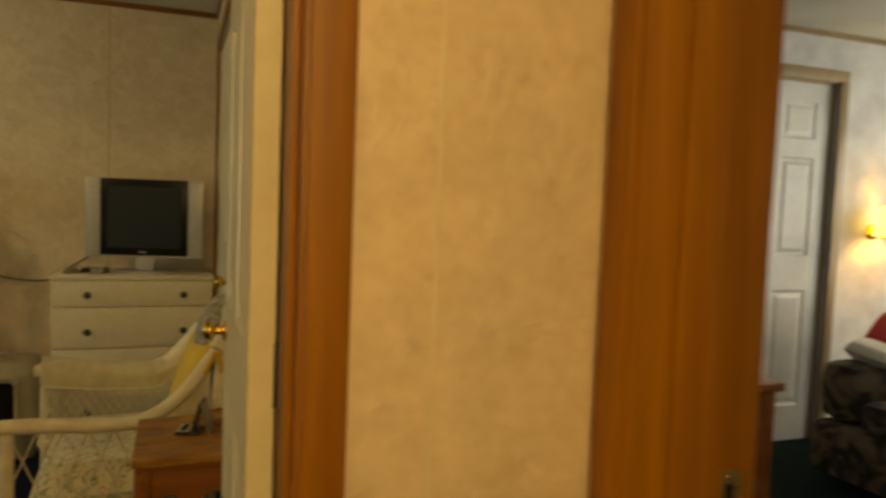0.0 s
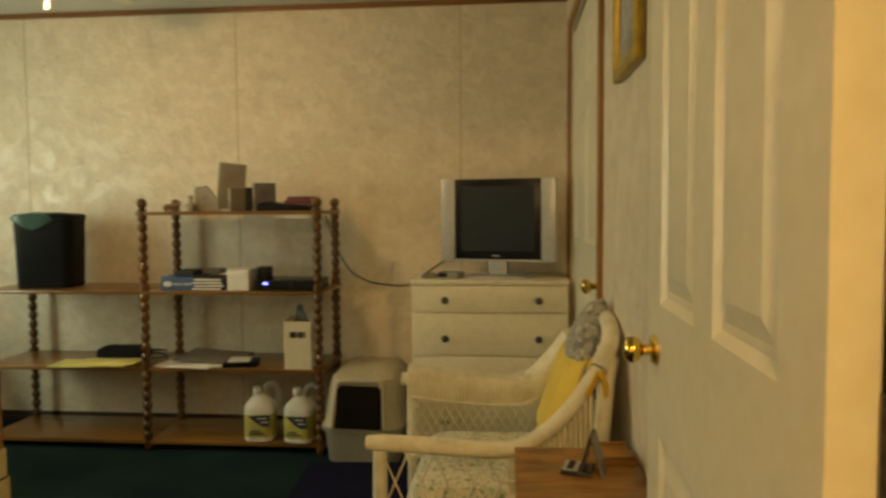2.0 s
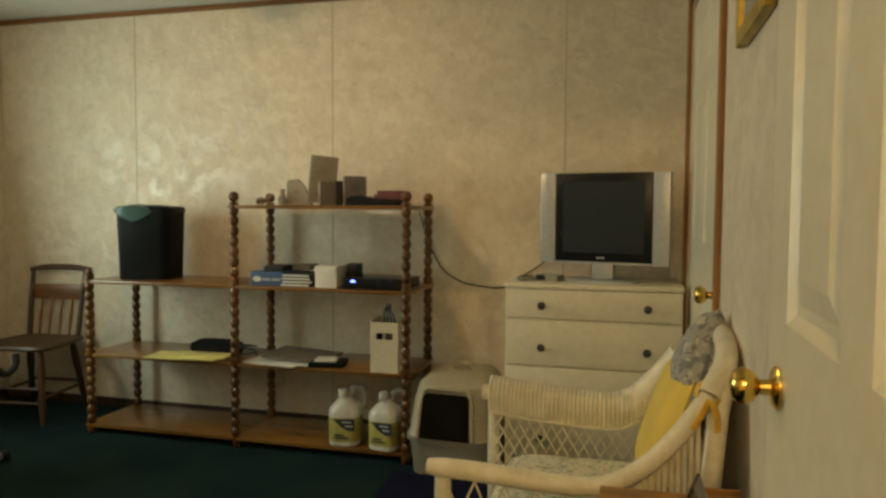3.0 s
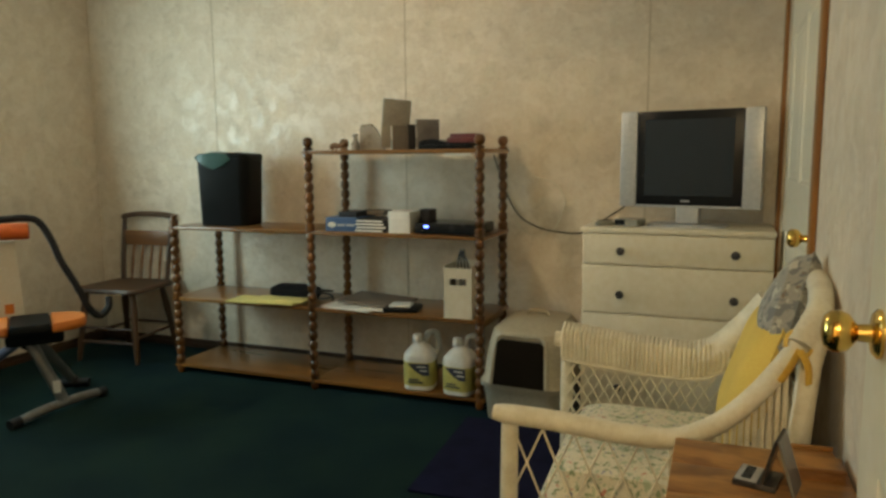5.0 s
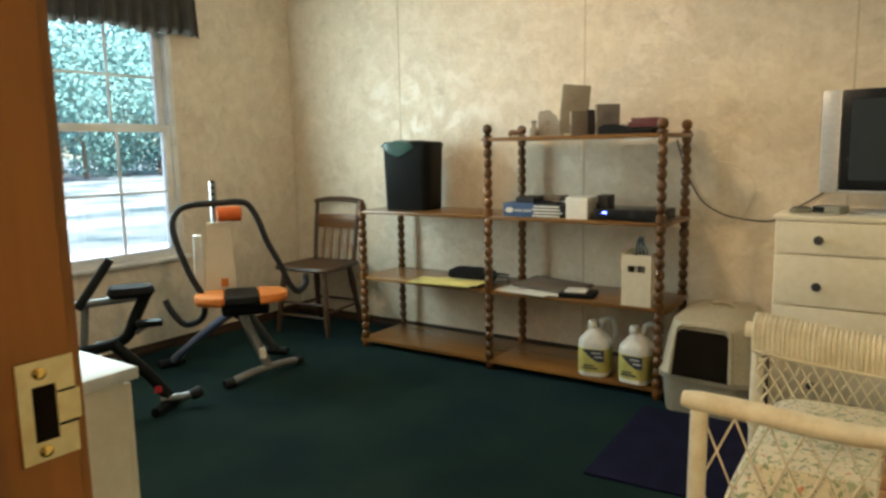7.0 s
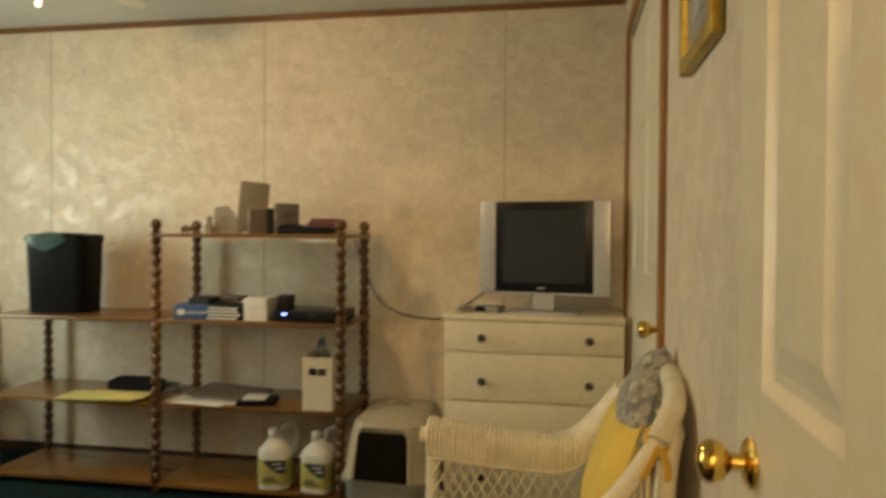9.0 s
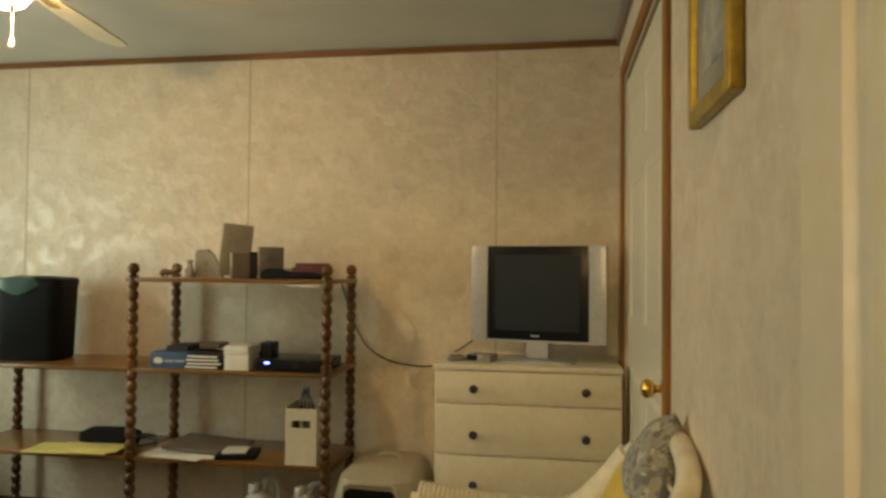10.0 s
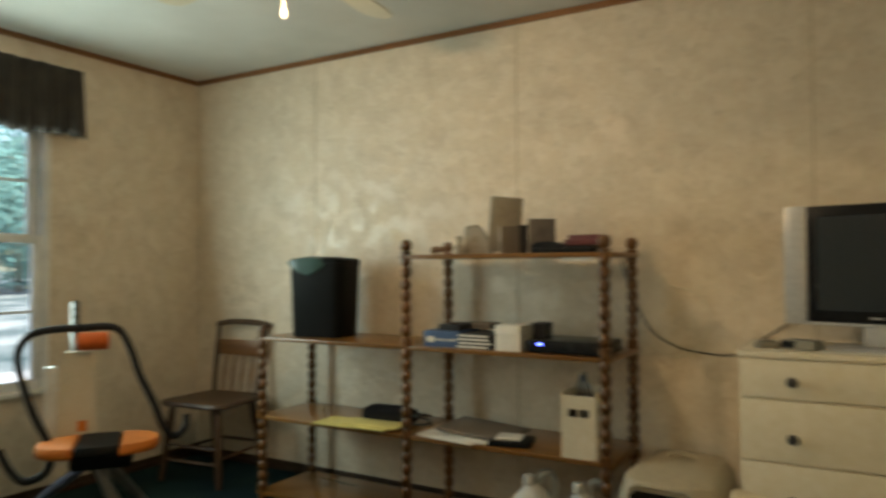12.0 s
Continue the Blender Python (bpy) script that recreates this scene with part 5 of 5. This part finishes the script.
# ---- old wooden chair in the corner ----
chair = thing("wooden_chair", "worn dark wooden chair with spindle back in the corner", "chair", m=pose(-3.160, 4.330, 0, 0, 0, 6) @ Matrix.Diagonal((1.08, 1.08, 0.97, 1)))
bm = bmesh.new()
loft(bm, [([(x * (1.0 - 0.10 * (y > 0)), y) for x, y in rounded(0.40, 0.37, 0.06)], 0.415), ([(x * (1.0 - 0.10 * (y > 0)), y) for x, y in rounded(0.415, 0.385, 0.065)], 0.428), ([(x * (1.0 - 0.10 * (y > 0)), y) for x, y in rounded(0.40, 0.37, 0.06)], 0.442)])
local("seat", bm, M["chair_wood"], chair)
for x, y, xb, yb in ((-0.145, -0.135, -0.185, -0.175), (0.145, -0.135, 0.185, -0.175), (-0.125, 0.13, -0.165, 0.185), (0.125, 0.13, 0.165, 0.185)):
    bm = bmesh.new()
    pts = [Vector((xb, yb, 0)).lerp(Vector((x, y, 0.42)), t) for t in (0, 0.1, 0.25, 0.45, 0.7, 0.9, 1.0)]
    tube(bm, pts, [0.011, 0.014, 0.017, 0.015, 0.020, 0.017, 0.012], 10)
    local("leg", bm, M["chair_wood"], chair)
for a, b in (((-0.175, -0.165, 0.12), (0.175, -0.165, 0.12)), ((-0.168, -0.158, 0.20), (0.168, -0.158, 0.20)), ((-0.172, -0.16, 0.15), (-0.152, 0.168, 0.15)), ((0.172, -0.16, 0.15), (0.152, 0.168, 0.15)), ((-0.150, 0.165, 0.17), (0.150, 0.165, 0.17))):
    bm = bmesh.new()
    tube(bm, [a, Vector(a).lerp(Vector(b), 0.5), b], [0.008, 0.011, 0.008], 8)
    local("stretcher", bm, M["chair_wood"], chair)
for s in (-1, 1):
    bm = bmesh.new()
    tube(bm, smooth_line([(s * 0.145, 0.155, 0.43), (s * 0.150, 0.175, 0.60), (s * 0.158, 0.215, 0.845)], 5), [0.014] * 8 + [0.013, 0.013, 0.011], 10)
    local("back_post", bm, M["chair_wood"], chair)
bm = bmesh.new()
tube(bm, smooth_line([(-0.175, 0.216, 0.835), (-0.08, 0.222, 0.850), (0.08, 0.222, 0.850), (0.175, 0.216, 0.835)], 5), 0.019, 10, flat=0.7)
local("crest_rail", bm, M["chair_wood"], chair)
for n, z0, z1, y, mat in (("back_slat", 0.655, 0.748, 0.196, "chair_rail"),):
    bm = bmesh.new()
    box(bm, -0.148, y - 0.007, z0, 0.148, y + 0.007, z1, bevel=0.004)
    local(n, bm, M[mat], chair)
for k in range(4):
    bm = bmesh.new()
    x = -0.09 + 0.06 * k
    tube(bm, [(x, 0.158, 0.436), (x, 0.172, 0.55), (x, 0.194, 0.660)], [0.006, 0.010, 0.006], 8)
    local("spindle", bm, M["chair_rail"], chair)

# ---- abdominal exercise machine ----
gym = thing("exercise_machine", "black and orange abdominal exercise machine with curved handles", "exercise machine", m=pose(-2.93, 3.42, 0, 0, 0, 51.8))
left_handle = [(0.0, 0.0, 0.89), (-0.14, -0.01, 0.885), (-0.215, -0.02, 0.855), (-0.240, -0.05, 0.765), (-0.180, -0.09, 0.565), (-0.115, -0.11, 0.42), (-0.125, -0.12, 0.325), (-0.205, -0.12, 0.295), (-0.262, -0.11, 0.355), (-0.295, -0.09, 0.42)]
right_handle = [(0.0, 0.0, 0.89), (0.08, 0.01, 0.892), (0.135, 0.01, 0.872), (0.180, 0.0, 0.79), (0.215, -0.02, 0.685), (0.275, -0.05, 0.56), (0.315, -0.07, 0.46), (0.36, -0.05, 0.41), (0.405, -0.02, 0.44), (0.41, 0.0, 0.49)]
for pts in (left_handle, right_handle):
    bm = bmesh.new()
    tube(bm, smooth_line(pts, 6), 0.016, 10)
    h = local("handle", bm, M["rubber"], gym, "curved black foam-covered handle")
bm = bmesh.new()
tube(bm, [(-0.04, 0.045, 0.40), (-0.04, 0.045, 1.00)], 0.017, 10)
local("mast", bm, M["chrome"], gym, "chrome mast with adjusting holes")
# small dark plates paint the shade of the adjusting holes
for k in range(5):
    solid("mast_hole", M["hole"], gym, -0.048, 0.0265, 0.865 + 0.032 * k, -0.032, 0.0295, 0.878 + 0.032 * k, bevel=0)
bm = bmesh.new()
lathe(bm, [(0.014, -0.062), (0.036, -0.058), (0.038, -0.045), (0.038, 0.045), (0.036, 0.058), (0.014, 0.062)], 18, pose(0.035, -0.03, 0.835, 0, 90, 0))
local("roller", bm, M["orange_foam"], gym, "orange foam roller")
bm = bmesh.new()
prism(bm, [(-0.105, 0.40), (0.055, 0.40), (0.035, 0.79), (-0.078, 0.79)], -0.015, 0.018)
local("back_board", bm, M["ivory"], gym, "ivory plastic back board")
bm = bmesh.new()
box(bm, -0.152, -0.01, 0.40, -0.106, 0.03, 0.730, bevel=0.008)
local("side_cover", bm, M["white"], gym, "glossy white side cover")
solid("board_mark", M["orange"], gym, -0.025, -0.0172, 0.455, 0.012, -0.0152, 0.50, bevel=0)
def seat_piece(n, x0, x1, mat, lab):
    bm = bmesh.new()
    out = []
    for k in range(28):
        a = 2 * math.pi * k / 28
        out.append((max(x0, min(x1, 0.070 + 0.228 * math.copysign(abs(math.cos(a)) ** 0.8, math.cos(a)))), -0.17 + 0.145 * math.copysign(abs(math.sin(a)) ** 0.8, math.sin(a))))
    c = ((x0 + x1) / 2, -0.17)
    inset = [(c[0] + (x - c[0]) * 0.93, c[1] + (y - c[1]) * 0.93) for x, y in out]
    loft(bm, [(inset, 0.405), (out, 0.415), (out, 0.435), (inset, 0.448)])
    bmesh.ops.remove_doubles(bm, verts=bm.verts, dist=0.0005)
    return local(n, bm, M[mat], gym, lab)
seat_piece("seat_pad", -0.158, -0.012, "orange", "orange vinyl seat wing")
seat_piece("seat_pad", -0.010, 0.152, "black", "black vinyl seat centre")
seat_piece("seat_pad", 0.154, 0.298, "orange", "orange vinyl seat wing")
solid("seat_bracket", M["black"], gym, -0.03, -0.26, 0.345, 0.20, -0.08, 0.404, bevel=0.02)
for pts, r, mat, n in (
        ([(0.055, -0.12, 0.36), (0.125, -0.15, 0.19), (0.185, -0.16, 0.04)], 0.027, "steel", "front_leg"),
        ([(0.04, -0.10, 0.35), (-0.13, 0.05, 0.20), (-0.30, 0.19, 0.035)], 0.025, "blue_steel", "rear_leg"),
        ([(0.08, -0.08, 0.35), (0.17, 0.10, 0.17), (0.24, 0.22, 0.035)], 0.024, "steel", "rear_leg"),
        ([(0.0, 0.03, 0.41), (0.02, -0.05, 0.33), (0.07, -0.12, 0.30)], 0.022, "black", "mast_bracket")):
    bm = bmesh.new()
    tube(bm, smooth_line(pts, 5), r, 12, flat=0.7)
    local(n, bm, M[mat], gym)
bm = bmesh.new()
tube(bm, smooth_line([(-0.02, -0.30, 0.022), (0.08, -0.225, 0.036), (0.185, -0.155, 0.042), (0.28, -0.08, 0.036), (0.35, -0.01, 0.022)], 5), 0.021, 10)
foot = local("foot_bar", bm, M["steel"], gym, "curved grey foot bar")
for a, b in (((-0.035, -0.31, 0.021), (0.005, -0.281, 0.026)), ((0.33, -0.03, 0.025), (0.362, 0.002, 0.021))):
    bm = bmesh.new()
    tube(bm, [a, b], 0.0235, 10)
    local("end_cap", bm, M["rubber"], foot)
bm = bmesh.new()
tube(bm, [(-0.37, 0.16, 0.024), (-0.25, 0.23, 0.024)], 0.022, 10)
local("rear_foot", bm, M["rubber"], gym)
bm = bmesh.new()
tube(bm, [(0.17, 0.25, 0.024), (0.31, 0.19, 0.024)], 0.022, 10)
local("rear_foot", bm, M["rubber"], gym)
solid("leg_label", M["paper"], gym, 0.140, -0.190, 0.10, 0.172, -0.180, 0.155, bevel=0, label="white sticker on the leg")

# ---- exercise bike, partly behind the cabinet ----
bike = thing("exercise_bike", "black and grey folding exercise bike", "exercise bike", m=pose(-2.85, 2.85, 0, 0, 0, 58))
for n, pts, r, mat in (
        ("handlebar", [(-0.23, 0.0, 0.48), (-0.16, 0.0, 0.58), (-0.085, 0.0, 0.69)], 0.020, "rubber"),
        ("beam", [(-0.26, 0.02, 0.49), (0.03, 0.02, 0.505)], 0.017, "steel"),
        ("upright", [(-0.29, 0.01, 0.52), (-0.305, 0.01, 0.30)], 0.018, "black"),
        ("upright", [(-0.20, 0.03, 0.49), (-0.22, 0.03, 0.30)], 0.016, "steel"),
        ("frame_bar", [(0.05, 0.0, 0.52), (0.0, 0.0, 0.42), (-0.05, 0.0, 0.325), (-0.18, 0.0, 0.29), (-0.32, 0.0, 0.285)], 0.026, "black"),
        ("main_leg", [(-0.10, -0.03, 0.31), (0.03, -0.06, 0.17), (0.12, -0.08, 0.04)], 0.026, "black"),
        ("rear_leg", [(-0.15, 0.05, 0.30), (-0.28, 0.10, 0.15), (-0.38, 0.14, 0.03)], 0.026, "steel"),
        ("foot_arm", [(0.08, -0.08, 0.045), (0.17, -0.10, 0.05), (0.225, -0.11, 0.06)], 0.018, "steel"),
        ("rear_foot", [(-0.46, 0.0, 0.022), (-0.32, 0.26, 0.022)], 0.021, "black"),
        ("front_foot", [(0.05, -0.19, 0.022), (0.17, 0.02, 0.022)], 0.021, "black")):
    bm = bmesh.new()
    tube(bm, smooth_line(pts, 4), r, 10)
    local(n, bm, M[mat], bike)
bm = bmesh.new()
loft(bm, [([(x - 0.01, y) for x, y in rounded(0.17, 0.12, 0.04)], 0.515), ([(x - 0.01, y) for x, y in rounded(0.20, 0.15, 0.05)], 0.535), ([(x - 0.01, y) for x, y in rounded(0.18, 0.13, 0.05)], 0.562)])
local("saddle", bm, M["black_cloth"], bike, "black padded saddle")
solid("pedal", M["black"], bike, 0.0, -0.10, 0.385, 0.11, -0.03, 0.412, bevel=0.008)
bm = bmesh.new()
tube(bm, [(0.0, -0.02, 0.35), (0.05, -0.06, 0.395)], 0.011, 8)
local("crank", bm, M["steel"], bike)
bm = bmesh.new()
lathe(bm, [(0.024, -0.02), (0.028, 0), (0.026, 0.03), (0.014, 0.034)], 12, pose(0.225, -0.11, 0.060, 0, 70, 0))
local("end_cap", bm, M["rubber"], bike)
solid("leg_mark", M["red"], bike, 0.055, -0.112, 0.085, 0.085, -0.104, 0.115, bevel=0.002, label="red mark")

# ---- white cabinet beside the doorway ----
cabinet = thing("cabinet", "low white painted cabinet beside the doorway", "cabinet", m=pose(-1.385, 1.545, 0))
solid("body", M["cream"], cabinet, -0.245, -0.245, 0.05, 0.245, 0.235, 0.728, bevel=0.003)
solid("top", M["white"], cabinet, -0.262, -0.248, 0.7285, 0.262, 0.255, 0.752, bevel=0.004)
solid("plinth", M["cream"], cabinet, -0.235, -0.24, 0, 0.235, 0.215, 0.0495, bevel=0.002)
for s in (-1, 1):
    lo, hi = sorted((s * 0.004, s * 0.238))
    d = solid("door", M["cream"], cabinet, lo, 0.2355, 0.06, hi, 0.252, 0.718, bevel=0.003)
    bm = bmesh.new()
    lathe(bm, [(0.005, 0), (0.005, 0.008), (0.012, 0.012), (0.012, 0.018), (0.001, 0.020)], 12, pose(s * 0.03, 0.2522, 0.44, -90, 0, 0))
    local("knob", bm, M["knob"], d)

hassock = thing("hassock", "round white wicker hassock with a padded top", "stool", m=pose(-0.865, 1.80, 0))
bm = bmesh.new()
lathe(bm, [(0.15, 0), (0.165, 0.02), (0.17, 0.20), (0.185, 0.36), (0.18, 0.375)], 28)
local("base", bm, M["wicker"], hassock)
bm = bmesh.new()
lathe(bm, [(0.175, 0.3752), (0.19, 0.39), (0.192, 0.415), (0.175, 0.438), (0.11, 0.452), (0.001, 0.456)], 28)
local("cushion", bm, M["wicker"], hassock, "cream padded top")

# ---- ceiling fan with its lit globe ----
fan = thing("ceiling_fan", "pale ceiling fan with lit globe and pull chains", "ceiling fan", m=pose(-1.57, 3.15, 0))
for n, prof, mat in (("canopy", [(0.02, 2.225), (0.075, 2.235), (0.085, 2.299), (0.001, 2.2995)], "ivory"),
                     ("motor", [(0.04, 2.095), (0.10, 2.10), (0.125, 2.13), (0.125, 2.19), (0.09, 2.22), (0.03, 2.2245)], "ivory"),
                     ("light_fitter", [(0.03, 2.075), (0.055, 2.078), (0.055, 2.0945), (0.02, 2.0948)], "brass")):
    bm = bmesh.new()
    lathe(bm, prof, 28)
    local(n, bm, M[mat], fan)
bm = bmesh.new()
lathe(bm, [(0.001, 2.008), (0.03, 2.012), (0.055, 2.026), (0.066, 2.045), (0.060, 2.064), (0.045, 2.0745), (0.001, 2.0748)], 24)
local("globe", bm, M["globe"], fan, "lit frosted glass globe")
for k in range(5):
    a = 98 + 72 * k
    t = pose(0, 0, 2.112, 0, 0, a) @ pose(0, 0, 0, 10, 0, 0)
    bm = bmesh.new()
    out = [(0.20, -0.050), (0.40, -0.062), (0.60, -0.068), (0.655, -0.060), (0.690, -0.030), (0.700, 0.0), (0.690, 0.030), (0.655, 0.060), (0.60, 0.068), (0.40, 0.062), (0.20, 0.050)]
    va = [bm.verts.new((x, y, 0)) for x, y in out]
    vb = [bm.verts.new((x, y, 0.007)) for x, y in out]
    bm.faces.new(list(reversed(va)))
    bm.faces.new(vb)
    for i in range(len(out)):
        bm.faces.new((va[i], va[(i + 1) % len(out)], vb[(i + 1) % len(out)], vb[i]))
    bmesh.ops.transform(bm, matrix=t, verts=bm.verts)
    blade = local("blade", bm, M["fan_blade"], fan)
    bm = bmesh.new()
    box(bm, 0.10, -0.018, -0.006, 0.27, 0.018, -0.0005, bevel=0.002)
    bmesh.ops.transform(bm, matrix=t, verts=bm.verts)
    local("blade_iron", bm, M["brass"], blade)
for x, y, end in ((-0.02, 0.055, 1.905), (0.05, -0.03, 1.98)):
    bm = bmesh.new()
    tube(bm, [(x, y, 2.09), (x, y, end + 0.03)], 0.0022, 6)
    ch = local("pull_chain", bm, M["ivory"], fan, "pull chain")
    bm = bmesh.new()
    lathe(bm, [(0.002, 0.034), (0.006, 0.03), (0.0085, 0.012), (0.008, 0.004), (0.003, 0.0)], 12, pose(x, y, end))
    local("pull_bob", bm, M["white"], ch, "white pull bob")

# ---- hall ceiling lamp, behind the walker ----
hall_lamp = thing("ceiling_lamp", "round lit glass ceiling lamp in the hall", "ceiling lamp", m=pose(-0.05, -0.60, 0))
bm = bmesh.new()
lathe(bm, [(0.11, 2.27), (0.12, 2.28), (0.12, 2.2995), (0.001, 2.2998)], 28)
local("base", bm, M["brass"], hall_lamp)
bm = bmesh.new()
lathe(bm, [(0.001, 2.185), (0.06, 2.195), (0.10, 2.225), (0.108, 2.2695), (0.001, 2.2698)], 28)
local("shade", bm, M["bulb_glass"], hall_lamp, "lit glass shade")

# ---- living room, seen through its doorway ----
sofa = thing("sofa", "sofa in dark camouflage upholstery", "sofa", m=pose(3.50, 1.95, 0, 0, 0, 0))
solid("base", M["couch"], sofa, -0.42, -0.95, 0.04, 0.42, 0.95, 0.30, bevel=0.05)
solid("backrest", M["couch"], sofa, 0.22, -0.90, 0.3005, 0.48, 0.90, 0.86, bevel=0.10)
for y in (-0.95, 0.73):
    solid("armrest", M["couch"], sofa, -0.40, y, 0.30, 0.30, y + 0.22, 0.60, bevel=0.09)
for y in (-0.70, 0.02):
    solid("seat_cushion", M["couch"], sofa, -0.42, y, 0.3005, 0.22, y + 0.68, 0.45, bevel=0.06)
red_throw = thing("cushion", "red cushion with a dark pattern on the sofa", "cushion", m=pose(3.52, 2.80, 0.60))
bm = bmesh.new()
pillow(bm, 0.34, 0.30, 0.12, pose(0, 0, 0.09, 0, -40, 10))
local("stuffing", bm, M["red"], red_throw)
white_throw = thing("cloth", "white cloth lying over the sofa arm", "cloth", m=pose(3.34, 2.78, 0.60))
bm = bmesh.new()
pillow(bm, 0.26, 0.22, 0.10, pose(0, 0, 0.03, 12, 0, 20))
local("fold", bm, M["paper"], white_throw)
end_table = thing("end_table", "brown wooden end table by the living room doorway", "table", m=pose(1.84, 2.40, 0))
solid("top", M["pine"], end_table, -0.30, -0.25, 0.675, 0.27, 0.25, 0.705, bevel=0.006)
for x in (-0.26, 0.23):
    for y in (-0.21, 0.21):
        solid("leg", M["pine"], end_table, x - 0.02, y - 0.02, 0, x + 0.02, y + 0.02, 0.6748, bevel=0.003)
sconce = thing("wall_lamp", "brass wall lamp with lit yellow shade", "wall lamp", m=pose(3.90, 3.30, 1.21))
bm = bmesh.new()
lathe(bm, [(0.001, 0), (0.045, 0), (0.045, 0.012), (0.03, 0.02), (0.001, 0.02)], 18, pose(0, 0, 0, 90, 0, 0))
local("wall_plate", bm, M["brass"], sconce)
bm = bmesh.new()
tube(bm, smooth_line([(0, -0.02, 0), (0, -0.09, -0.03), (0, -0.13, 0.01), (0, -0.135, 0.05)], 5), 0.008, 8)
local("arm", bm, M["brass"], sconce)
bm = bmesh.new()
for r0, r1, z0, z1 in ((0.095, 0.055, -0.02, 0.15),):
    ring = [[bm.verts.new((r * math.cos(a), -0.135 + r * math.sin(a), z)) for a in (2 * math.pi * k / 28 for k in range(28))] for r, z in ((r0, z0), (r1, z1), (r1 - 0.003, z1), (r0 - 0.003, z0))]
    for a, b in zip(ring, ring[1:] + ring[:1]):
        for k in range(28):
            bm.faces.new((a[k], a[(k + 1) % 28], b[(k + 1) % 28], b[k]))
local("shade", bm, M["shade"], sconce, "lit yellow shade")
